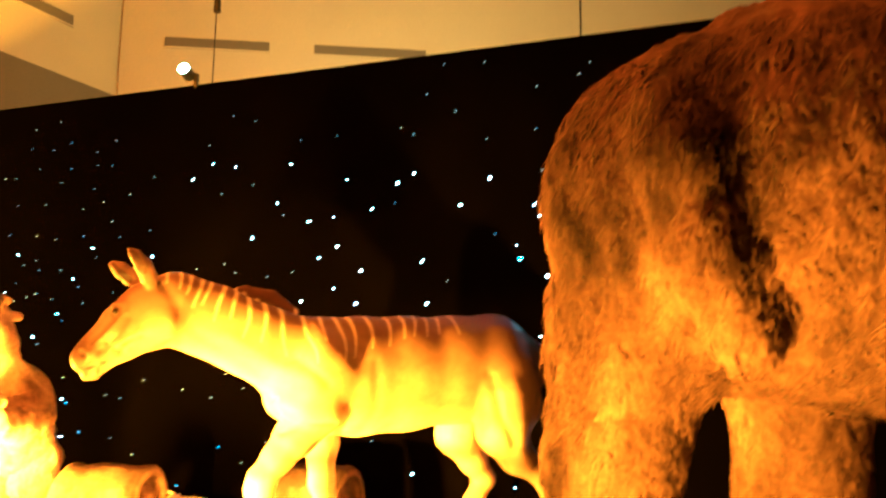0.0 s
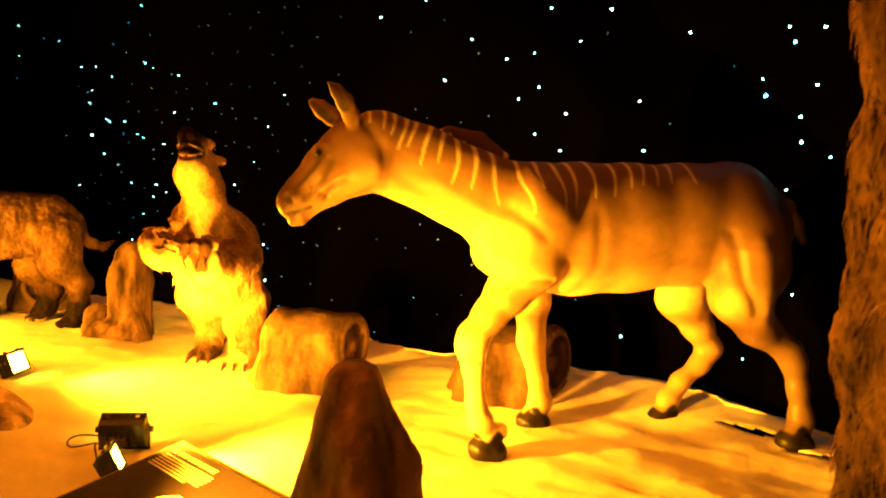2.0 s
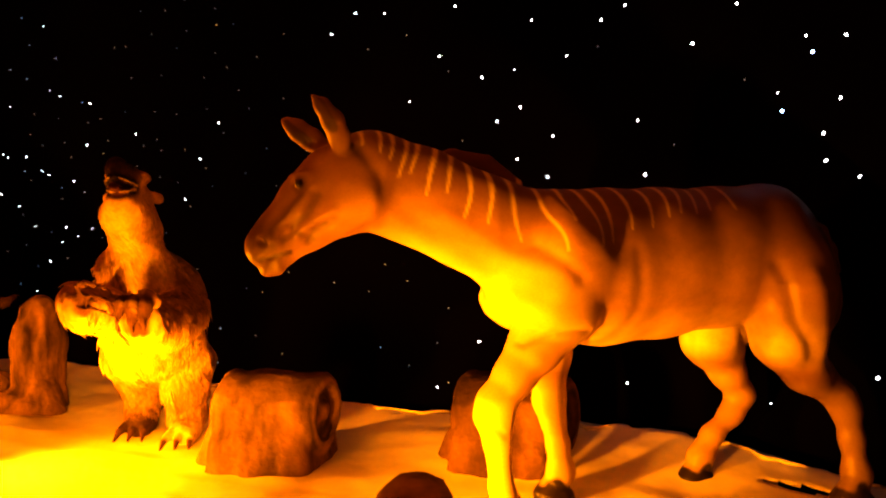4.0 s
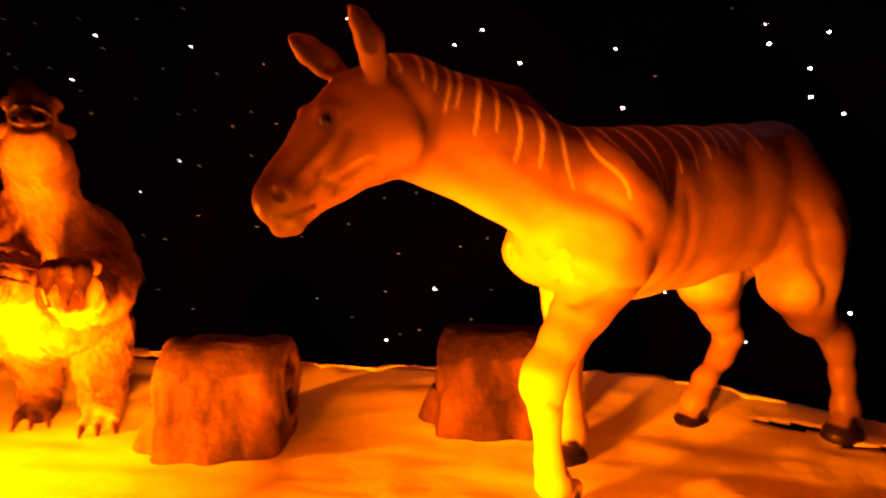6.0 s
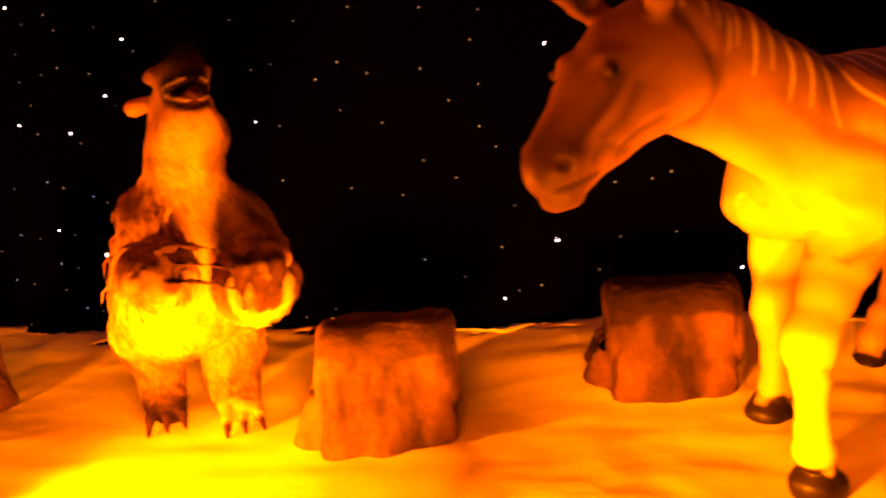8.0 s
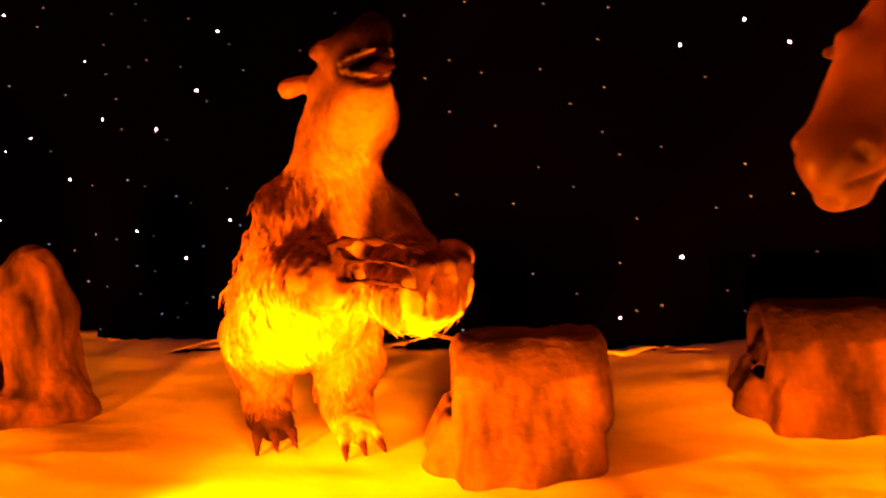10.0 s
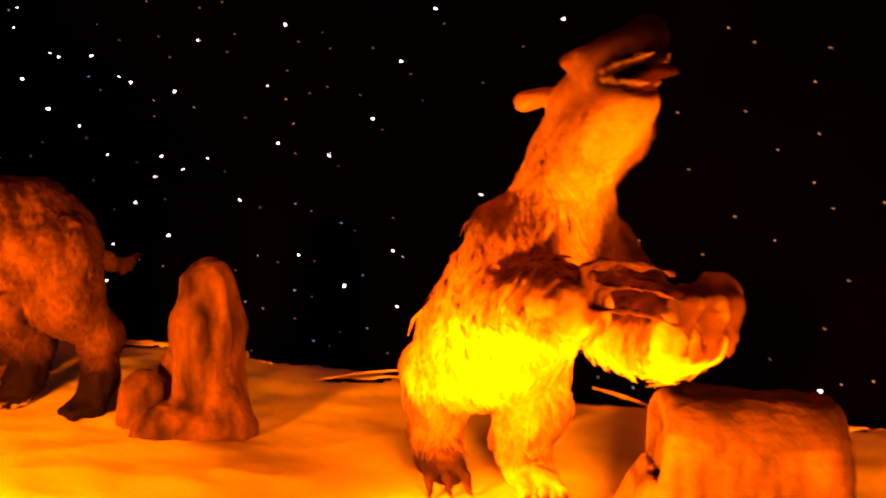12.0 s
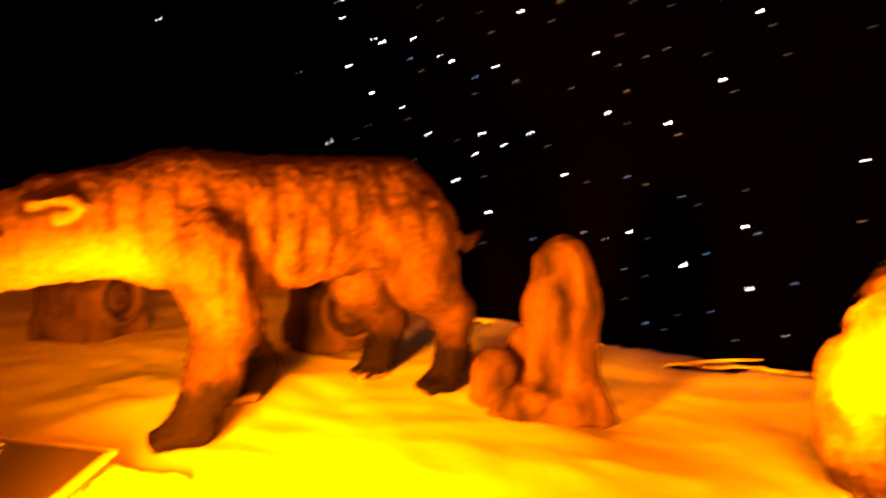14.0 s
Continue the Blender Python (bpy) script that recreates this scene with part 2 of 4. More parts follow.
# places along the backdrop where the sand sheet has torn away: centre, half sizes
GAPS = ((-5.70, 4.42, 0.22, 0.055), (-5.25, 4.46, 0.10, 0.03), (-4.45, 4.49, 0.21, 0.07), (-4.95, 4.38, 0.12, 0.04), (-3.52, 4.44, 0.16, 0.03), (-3.2, 4.42, 0.10, 0.025), (-1.42, 4.27, 0.2, 0.035), (-1.05, 4.17, 0.22, 0.03), (-7.3, 4.4, 0.25, 0.04))


def sheet(x0, x1, y0, y1, step, height):
    nx, ny = int((x1 - x0) / step) + 1, int((y1 - y0) / step) + 1
    vs = []
    for j in range(ny):
        for i in range(nx):
            x, y = x0 + i * step, y0 + j * step
            if j == ny - 1:
                y += 0.16 * noise.fractal(Vector((x * 2.2, 7.7, 0)), 0.8, 2.0, 5)
            vs.append((x, y, height(x, y)))
    fs = []
    for j in range(ny - 1):
        for i in range(nx - 1):
            x, y = x0 + i * step, y0 + j * step
            if y > 4.0:
                wob = 0.6 * noise.fractal(Vector((x * 6, y * 6, 2.0)), 0.9, 2.0, 3)
                if any(((x - hx) / rx) ** 2 + ((y - hy - 0.15 * (x - hx)) / ry) ** 2 < 1 + wob for hx, hy, rx, ry in GAPS):
                    continue
            fs.append((j * nx + i, j * nx + i + 1, (j + 1) * nx + i + 1, (j + 1) * nx + i))
    me = bpy.data.meshes.new("sheet")
    me.from_pydata(vs, [], fs)
    me.polygons.foreach_set("use_smooth", np.ones(len(fs), bool))
    return me


me = sheet(-15.0, 2.0, 1.3, 4.56, 0.03, sand_height)
sand = link("ground_sand", me, SAND)
solid = sand.modifiers.new("thickness", "SOLIDIFY")
solid.thickness, solid.offset = 0.012, -1
tagged(sand, "pale sand-coloured uneven ground of the raised display", "ground", kind="structure")



def torn_strip(a, b, w):
    """A curling narrow rag of the sand sheet, from a to b."""
    a, b = Vector(a), Vector(b)
    bm = bmesh.new()
    rows = []
    for i in range(13):
        u = i / 12
        p = a.lerp(b, u) + Vector((0, 0, 0.010 * math.sin(u * 3.1)))
        half = w * (0.55 + 0.45 * math.sin(u * math.pi)) * (1 + 0.3 * noise.noise(p * 25))
        rows.append([bm.verts.new(p + Vector((0, s * 0.3 * half, s * half + d))) for s, d in ((-1, 0), (1, 0))] + [bm.verts.new(p + Vector((0, s * 0.3 * half - 0.004, s * half))) for s in (1, -1)])
    for p, q in zip(rows, rows[1:]):
        for i in range(4):
            bm.faces.new((p[i], p[(i + 1) % 4], q[(i + 1) % 4], q[i]))
    bm.faces.new(rows[0]), bm.faces.new(rows[-1])
    bmesh.ops.recalc_face_normals(bm, faces=bm.faces)
    return tagged(part("torn_strip", bm, SAND, smooth=True), "narrow pale torn strip of the sand sheet by the backdrop", "strip", "torn strips of the sand sheet")


torn_strip((-4.50, 4.62, 0.085), (-4.15, 4.57, 0.02), 0.010)
torn_strip((-5.90, 4.36, 0.015), (-5.52, 4.62, 0.05), 0.007)

tagged(part("platform_base", box((18.5, 3.2, 0.3), pose(-7.3, 2.95, -0.24)), CLOTH), "black platform under the sand", "platform", kind="structure")
tagged(part("floor", box((20.5, 8.5, 0.1), pose(-7.2, 0.6, -0.45)), FLOOR), "dark hall floor in front of the display", "floor", kind="structure")


def wall_stars():
    bm = bmesh.new()
    vs = [bm.verts.new(p) for p in ((2.2, 4.66, -0.4), (-17, 4.66, -0.4), (-17, 4.66, 3.75), (2.2, 4.66, 3.06))]
    f = bm.faces.new(vs)
    r = bmesh.ops.extrude_face_region(bm, geom=[f])
    bmesh.ops.translate(bm, vec=(0, 0.08, 0), verts=[v for v in r["geom"] if isinstance(v, bmesh.types.BMVert)])
    bmesh.ops.recalc_face_normals(bm, faces=bm.faces)
    return tagged(part("wall_north", bm, CLOTH), "tall black cloth backdrop wall dotted with star lights", "wall", kind="structure")


wall_stars()
for nm, size, at in (("wall_south", (20, 0.1, 6.0), (-7.0, -3.6, 2.5)), ("wall_west", (0.1, 8.3, 4.0), (-17.0, 0.6, 1.6)), ("wall_east", (0.1, 8.3, 3.3), (2.9, 0.6, 1.2))):
    tagged(part(nm, box(size, pose(*at)), CLOTH), "black cloth hall partition", "wall", kind="structure")
tagged(part("wall_hall_back", box((16, 0.15, 8.5), pose(-9.7, 8.6, 4.6, 0, 0, 30) @ pose(8, 0, 0)), CREAM), "cream plastered hall wall behind the display", "wall", kind="structure")
tagged(part("wall_hall_side", box((0.15, 4.2, 4.0), pose(-9.8, 6.85, 7.2)), CREAM), "cream upper side wall of the hall", "wall", kind="structure")
tagged(part("wall_hall_dado", box((0.15, 4.2, 5.0), pose(-9.8, 6.85, 2.7)), GREYP), "grey painted lower side wall of the hall", "wall", kind="structure")
tagged(part("ceiling", box((19, 22, 0.15), pose(-2.5, 6.8, 9.0)), CREAM), "cream hall ceiling", "ceiling", kind="structure")

# ---- star lights ----
rs = random.Random(5)


def star_mesh(key, r, material):
    bm = bmesh.new()
    bmesh.ops.create_icosphere(bm, subdivisions=1, radius=r)
    me = bpy.data.meshes.new(key)
    bm.to_mesh(me)
    bm.free()
    me.materials.append(material)
    return me


STARS = [star_mesh("star_a", 0.0058, STAR), star_mesh("star_b", 0.0075, STAR), star_mesh("star_c", 0.0042, STAR), star_mesh("star_d", 0.009, STARB), star_mesh("star_e", 0.0058, STARDIM), star_mesh("star_f", 0.0058, STARMID)]
STARS_CLEAR_A = [(-8.58, 2.09), (-8.53, 1.74), (-8.28, 1.53), (-8.24, 1.9), (-8.16, 1.87), (-7.86, 1.86), (-7.79, 0.38), (-7.52, 1.68), (-7.51, 0.91), (-7.28, 1.21), (-7.24, 0.71), (-7.16, 1.61), (-6.97, 1.91), (-6.92, 2.26), (-6.91, 1.2), (-6.67, 0.95), (-6.46, 1.62), (-6.39, 1.29), (-6.33, 1.96), (-6.25, 0.64), (-6.04, 1.22), (-5.94, 0.48), (-5.76, 1.42), (-5.63, 0.7), (-5.6, 0.39), (-5.59, 1.72), (-5.39, 1.98), (-5.12, 1.02), (-4.83, 1.21), (-4.71, 1.88), (-4.32, 2.49)]
STARS_CLEAR_B = [(-4.12, 2.6), (-3.89, 2.56), (-3.7, 1.98), (-3.5, 0.19), (-3.48, 2.24), (-3.37, 2.53), (-3.23, 1.49), (-3.21, 0.5), (-3.19, 2.08), (-3.09, 1.81), (-2.98, 2.1), (-2.96, 1.58), (-2.94, 1.88), (-2.87, 2.37), (-2.77, 1.47), (-2.74, 1.7), (-2.66, 2.14), (-2.46, 2.31), (-2.33, 2.37), (-2.31, 0.34), (-2.26, 1.75), (-2.22, 1.46), (-1.99, 0.54), (-1.98, 2.12), (-1.77, 2.29), (-1.6, 0.31), (-1.58, 1.83), (-1.46, 2.09), (-1.43, 1.24), (-1.38, 1.62), (-1.37, 0.69), (-1.37, 1.49), (-1.31, 1.78), (-1.29, 2.07), (-1.23, 1.41), (-1.15, 0.48)]
STARS_SOFT_A = [(-10.34, 2.49), (-10.28, 3.13), (-10.27, 2.76), (-9.64, 2.9), (-9.5, 1.07), (-9.26, 2.84), (-9.11, 1.75), (-8.8, 1.19), (-8.76, 2.5), (-8.63, 2.21), (-8.54, 2.22), (-8.45, 2.47), (-8.11, 2.34), (-8.1, 2.68), (-7.99, 1.41), (-7.98, 0.69), (-7.91, 3.13), (-7.89, 1.73), (-7.84, 2.57), (-7.8, 2.87), (-7.74, 1.22), (-7.62, 1.72), (-7.57, 3.01), (-7.5, 0.54), (-7.49, 2.43), (-7.4, 2.7), (-7.34, 1.08), (-7.34, 2.36), (-7.33, 1.56), (-7.11, 1.13), (-7.03, 2.28), (-7.01, 1.51)]
STARS_SOFT_B = [(-11.31, 2.44), (-7.72, 0.63), (-6.89, 0.56), (-6.64, 0.33), (-6.54, 0.62), (-6.28, 0.43), (-6.27, 0.94), (-6.15, 0.14), (-5.96, 0.84), (-5.82, 0.55), (-5.79, 0.25), (-5.57, 0.67), (-5.42, 0.18), (-5.39, 0.44), (-4.31, 0.1), (-3.93, 0.41)]
STARS_FAINT_D = [(-6.95, 2.1), (-6.78, 1.12), (-6.78, 2.12), (-6.69, 1.93), (-6.59, 2.69), (-6.46, 2.15), (-6.38, 2.42), (-6.24, 1.86), (-6.13, 2.74), (-6.1, 2.12), (-6.03, 1.81), (-6.02, 2.4), (-5.98, 1.16), (-5.85, 2.08), (-5.84, 2.59), (-5.7, 1.36), (-5.54, 2.33), (-5.53, 1.65), (-5.51, 2.09), (-5.46, 1.51), (-5.42, 2.5), (-5.4, 2.71), (-5.34, 1.9), (-5.3, 2.38), (-5.23, 2.69), (-5.18, 2.2), (-5.12, 1.59), (-5.08, 2.06), (-5.03, 0.41), (-5, 2.42), (-4.78, 0.3), (-4.75, 2.1), (-4.74, 2.55), (-4.71, 0.88)]
STARS_FAINT_A = [(-8.82, 2.29), (-8.63, 1.04), (-8.47, 1.21), (-8.35, 1.3), (-8.18, 0.99), (-7.93, 1.33), (-7.88, 1.05), (-7.8, 2.06), (-7.79, 1.64), (-7.73, 2.24), (-7.7, 0.86), (-7.61, 1.95), (-7.49, 1.17), (-7.37, 2.17), (-7.33, 1.46), (-7.29, 0.51), (-7.28, 1.95), (-7.26, 0.94), (-7.19, 1.82), (-6.75, 1.83), (-6.71, 0.52), (-6.62, 1.44), (-6.6, 0.03), (-6.52, 0.91), (-6.51, 0.3), (-6.45, 2.68), (-6.4, 0.59), (-6.33, 1.54), (-6.32, 1.7), (-6.28, 0.26), (-6.28, 1.4), (-6.27, 1.23), (-6.26, 2.94), (-6.22, 3.12), (-6.17, 1.57), (-6.16, 0.4), (-6.16, 0.9), (-6.14, 0.61), (-6.08, 1.9), (-6.05, 1.6), (-6.04, 0.12), (-5.97, 0.21), (-5.97, 2.9), (-5.91, 3.16), (-5.87, 0.8), (-5.84, 1.55)]
STARS_FAINT_B = [(-5.76, 1.8), (-5.75, 2.95), (-5.73, 2.71), (-5.66, 0.12), (-5.63, 0.88), (-5.42, 2.83), (-5.2, 2.91), (-5.12, 0.75), (-4.96, 0.73), (-4.91, 1.76), (-4.82, 1.49), (-4.7, 1.51), (-4.69, 1.18), (-4.67, 0.08), (-4.54, 1.72), (-4.48, 0.13), (-4.45, 1.41), (-4.33, 1.24), (-4.32, 1.49), (-4.31, 0.82), (-4.23, 1.76), (-4.17, 2.76), (-4.16, 1.42), (-4.1, 1.16), (-4.02, 0.77), (-4.02, 2.35), (-3.96, 1.79), (-3.94, 2.98), (-3.89, 0.95), (-3.87, 1.42), (-3.85, 1.72), (-3.73, 1.25), (-3.72, 0.85), (-3.72, 2.4), (-3.72, 2.91), (-3.71, 0.31), (-3.6, 1.54), (-3.58, 1.11), (-3.57, 1.32), (-3.55, 1.68), (-3.5, 0.47), (-3.5, 1), (-3.42, 0.23), (-3.42, 0.69), (-3.42, 2.14), (-3.32, 1.71)]
STARS_FAINT_C = [(-3.31, 1.03), (-3.3, 0.26), (-3.29, 2.71), (-3.12, 1.34), (-3.06, 0.74), (-3, 0.34), (-2.97, 2.71), (-2.94, 0.94), (-2.92, 0.24), (-2.91, 0.79), (-2.89, 0.51), (-2.73, 0.8), (-2.64, 0.83), (-2.62, 0.53), (-2.48, 2.17), (-2.44, 2.71), (-2.34, 2.65), (-2.24, 2.93), (-2.11, 3.13), (-2.07, 1.61), (-2.02, 2.78), (-1.81, 3.1), (-1.79, 2.56), (-1.73, 1.91), (-1.52, 0.56), (-1.45, 2.59), (-1.44, 2.88), (-1.41, 2.31), (-1.19, 2.7), (-1.16, 2.92), (-1.09, 2.99), (-0.95, 1.44), (-0.92, 0.26), (-0.9, 1.11)]


def star(x, z, me):
    ob = new("star_light", me)
    ob.location = (x, 4.655, z)
    return tagged(ob, "tiny white LED star point set in black cloth", "star light", "star lights on the backdrop")


for x, z in STARS_CLEAR_A + STARS_CLEAR_B:
    star(x, z, STARS[rs.choice((0, 0, 1, 0, 2))])
for x, z in STARS_SOFT_A + STARS_SOFT_B:
    star(x, z, STARS[5 if x > -7.0 else rs.choice((5, 2))])
for x, z in STARS_FAINT_A + STARS_FAINT_B + STARS_FAINT_C + STARS_FAINT_D:
    star(x, z, STARS[4])
for x, z in ((-1.43, 2.01), (-1.56, 1.74)):
    star(x, z, STARS[3])


# ---- rocks ----
def boulder(name, prims, m, label, vox=0.02, amp=0.02, freq=6.0, tone=(0.30, 0.20, 0.12), seed=1.0):
    v, f = sculpt(prims, vox)
    n = skin_normals(v, f)
    v = v + n * (ripple(v * np.array([1, 1, 0.45]), freq, amp, 4, seed) - np.abs(ripple(v * np.array([1, 1, 0.3]), freq * 2.2, amp * 0.5, 3, seed + 4)))[:, None]
    shade = 1 + ripple(v * np.array([1, 1, 0.20]), 10.0, 1.2, 4, seed + 9)
    col = np.array(tone) * np.clip(shade, 0.3, 1.9)[:, None]
    return tagged(skin(name, v, f, col, STONE, m), label, "rock")


STONE = mat("painted_stone", (0.3, 0.2, 0.12), 0.85, scale=9, vary=0.22, bump=0.5, fine=34, attr="paint", spec=0.1, dist=0.018)

boulder("standing_rock", chain([(0, 0, -0.05, 0.19), (0.0, 0, 0.25, 0.155), (0.0, 0.0, 0.47, 0.12), (-0.005, 0.0, 0.61, 0.085)], 0.05) + chain([(0.10, 0.03, 0.0, 0.12), (0.125, 0.03, 0.40, 0.055), (0.11, 0.02, 0.48, 0.03)], 0.04) + chain([(-0.09, -0.06, 0.1, 0.10), (-0.06, -0.05, 0.36, 0.07)], 0.05),
        place(-1.95, 1.94, 20), "tall pointed brown artificial rock standing in the sand", tone=(0.23, 0.135, 0.07))
flutes = [c for k in range(9) for c in chain([(0.185 * math.cos(0.7 * k + 0.2), 0.185 * math.sin(0.7 * k + 0.2), 0.20 + 0.06 * (k % 3), 0.014), (0.178 * math.cos(0.7 * k + 0.3), 0.172 * math.sin(0.7 * k + 0.3), 0.50, 0.025), (0.118 * math.cos(0.7 * k + 0.35), 0.115 * math.sin(0.7 * k + 0.35), 0.70, 0.020)], 0.025, cut=True)]
boulder("standing_rock", chain([(0, 0, 0.0, 0.18), (0, 0, 0.22, 0.16), (0, 0, 0.42, 0.172), (0, 0, 0.60, 0.135)], 0.04)
        + chain([(0.14, -0.10, -0.03, 0.12), (0.02, -0.18, 0.0, 0.12)], 0.04) + chain([(0.17, 0.02, -0.02, 0.12), (0.12, 0.0, 0.10, 0.10)], 0.04)
        + chain([(-0.28, 0.02, 0.04, 0.145), (-0.27, 0.02, 0.18, 0.115)], 0.012) + chain([(-0.22, -0.20, -0.02, 0.135), (-0.23, -0.19, 0.10, 0.115)], 0.012)
        + chain([(-0.06, -0.24, -0.06, 0.12), (-0.02, -0.22, 0.0, 0.11)], 0.012) + flutes,
        place(-6.05, 3.66, -18), "upright rounded brown rock with smaller stones at its foot", vox=0.013, tone=(0.075, 0.038, 0.018), seed=3)


def stone_log(m, label, tone=(0.135, 0.074, 0.038), seed=2.0, lump=False):
    prims = chain([(-0.20, -0.07, 0.27, 0.17), (0.22, -0.07, 0.29, 0.16)], 0.03) + chain([(-0.20, 0.09, 0.27, 0.16), (0.22, 0.09, 0.27, 0.16)], 0.03)
    prims += chain([(-0.21, -0.12, 0.08, 0.17), (0.16, -0.10, 0.08, 0.17)], 0.05) + chain([(-0.2, 0.1, 0.05, 0.16), (0.2, 0.1, 0.05, 0.16)], 0.06)
    prims += chain([(-0.27, -0.15, -0.04, 0.12), (-0.24, -0.12, 0.12, 0.09)], 0.05) + chain([(-0.02, -0.18, -0.05, 0.11), (0.16, -0.14, -0.05, 0.11)], 0.06)
    prims += [((1.27, -0.6, 0.25, 1.0), (1.27, 0.6, 0.25, 1.0), 0.03, 1.0, True), ((-1.285, -0.6, 0.25, 1.0), (-1.285, 0.6, 0.25, 1.0), 0.03, 1.0, True)]
    prims += [((-0.28, -0.30, 0.50, 0.05), (0.28, -0.31, 0.50, 0.04), 0.05, 1.0, True), ((0.0, -0.33, 0.22, 0.07), (0.1, -0.33, 0.22, 0.06), 0.06, 1.0, True)]
    if lump:
        prims += chain([(-0.36, -0.08, -0.03, 0.11), (-0.31, -0.08, 0.12, 0.085)], 0.06) + chain([(-0.34, 0.08, 0.0, 0.11), (-0.30, 0.05, 0.14, 0.085)], 0.06)
    for s in (1, -1):
        lip = [(0.275 * s, 0.165 * math.cos(a), 0.25 + 0.155 * math.sin(a), 0.040) for a in np.linspace(0, 2 * math.pi, 21)]
        prims += chain(lip, 0.025)
        ring = [(0.305 * s, 0.108 * math.cos(a), 0.25 + 0.10 * math.sin(a), 0.040) for a in np.linspace(0, 2 * math.pi, 17)]
        prims += chain(ring, 0.008, cut=True)
        prims += chain([(0.26 * s, 0.03, 0.25, 0.055), (0.26 * s, -0.03, 0.25, 0.05)], 0.01)
        ring = [(0.325 * s, 0.045 * math.cos(a), 0.25 + 0.04 * math.sin(a), 0.014) for a in np.linspace(0, 2 * math.pi, 11)]
        prims += chain(ring, 0.008, cut=True)
    v, f = sculpt(prims, 0.011)
    n = skin_normals(v, f)
    v[:, 0] *= 0.86
    v = v + n * (ripple(v * np.array([1, 1, 0.6]), 4.5, 0.014, 4, seed) - np.abs(ripple(v * np.array([1, 1, 0.4]), 9, 0.005, 3, seed + 3)))[:, None]
    col = np.array(tone) * np.clip(1 + ripple(v * np.array([1, 1, 0.3]), 6.0, 1.15, 4, seed + 3), 0.28, 1.9)[:, None]
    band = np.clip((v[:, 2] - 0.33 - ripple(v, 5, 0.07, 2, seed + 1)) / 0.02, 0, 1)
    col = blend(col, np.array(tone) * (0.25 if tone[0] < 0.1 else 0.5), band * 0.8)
    rad = np.hypot(v[:, 1] / 1.05, v[:, 2] - 0.25)
    ends = (np.abs(v[:, 0]) > 0.2) & (np.abs(n[:, 0]) > 0.2)
    col = blend(col, np.array(tone) * 0.35, np.clip((0.03 - np.abs(rad - 0.107)) / 0.015, 0, 1) * ends * 0.9)
    col = blend(col, np.array(tone) * 1.4, np.clip((0.022 - np.abs(rad - 0.165)) / 0.015, 0, 1) * ends * 0.7)
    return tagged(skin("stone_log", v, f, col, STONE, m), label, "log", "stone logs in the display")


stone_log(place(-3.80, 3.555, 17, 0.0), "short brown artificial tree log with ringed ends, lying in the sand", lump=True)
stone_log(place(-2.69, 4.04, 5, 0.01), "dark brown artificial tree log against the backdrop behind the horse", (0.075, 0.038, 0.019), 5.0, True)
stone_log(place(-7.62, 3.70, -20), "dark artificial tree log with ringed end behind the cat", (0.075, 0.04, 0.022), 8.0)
stone_log(place(-9.1, 2.9, 20), "weathered artificial tree log lying far back in the sand", (0.10, 0.055, 0.03), 11.0)

# ---- animal statues ----
rng = np.random.default_rng(7)


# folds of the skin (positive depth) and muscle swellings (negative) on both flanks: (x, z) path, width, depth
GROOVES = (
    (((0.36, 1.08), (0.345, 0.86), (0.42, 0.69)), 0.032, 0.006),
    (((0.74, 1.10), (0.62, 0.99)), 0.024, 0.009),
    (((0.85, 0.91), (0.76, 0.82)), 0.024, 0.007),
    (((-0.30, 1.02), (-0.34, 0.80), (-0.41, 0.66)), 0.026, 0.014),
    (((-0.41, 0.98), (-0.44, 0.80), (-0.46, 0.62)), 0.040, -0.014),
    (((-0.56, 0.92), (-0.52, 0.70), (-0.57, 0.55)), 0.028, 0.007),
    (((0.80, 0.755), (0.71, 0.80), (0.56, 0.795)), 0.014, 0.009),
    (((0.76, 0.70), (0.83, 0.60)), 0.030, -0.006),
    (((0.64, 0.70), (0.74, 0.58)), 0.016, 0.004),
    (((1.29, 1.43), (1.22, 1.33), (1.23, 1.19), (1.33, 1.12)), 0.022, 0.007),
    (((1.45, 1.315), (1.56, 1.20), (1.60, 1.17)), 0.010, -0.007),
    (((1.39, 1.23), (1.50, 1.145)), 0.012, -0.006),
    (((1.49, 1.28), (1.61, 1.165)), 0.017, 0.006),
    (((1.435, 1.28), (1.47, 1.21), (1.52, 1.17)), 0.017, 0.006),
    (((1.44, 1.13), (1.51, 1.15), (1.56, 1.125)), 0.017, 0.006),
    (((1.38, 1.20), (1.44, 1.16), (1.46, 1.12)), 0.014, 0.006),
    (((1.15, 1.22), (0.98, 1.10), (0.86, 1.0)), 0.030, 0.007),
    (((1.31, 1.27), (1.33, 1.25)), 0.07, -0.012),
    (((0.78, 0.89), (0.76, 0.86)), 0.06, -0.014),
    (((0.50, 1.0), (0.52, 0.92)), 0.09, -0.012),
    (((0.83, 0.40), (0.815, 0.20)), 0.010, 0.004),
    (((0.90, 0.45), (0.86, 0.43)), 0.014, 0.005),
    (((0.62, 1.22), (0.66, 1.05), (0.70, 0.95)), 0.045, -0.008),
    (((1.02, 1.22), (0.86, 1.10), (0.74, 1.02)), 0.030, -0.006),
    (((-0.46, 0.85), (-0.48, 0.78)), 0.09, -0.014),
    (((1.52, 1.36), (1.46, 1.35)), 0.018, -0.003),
)


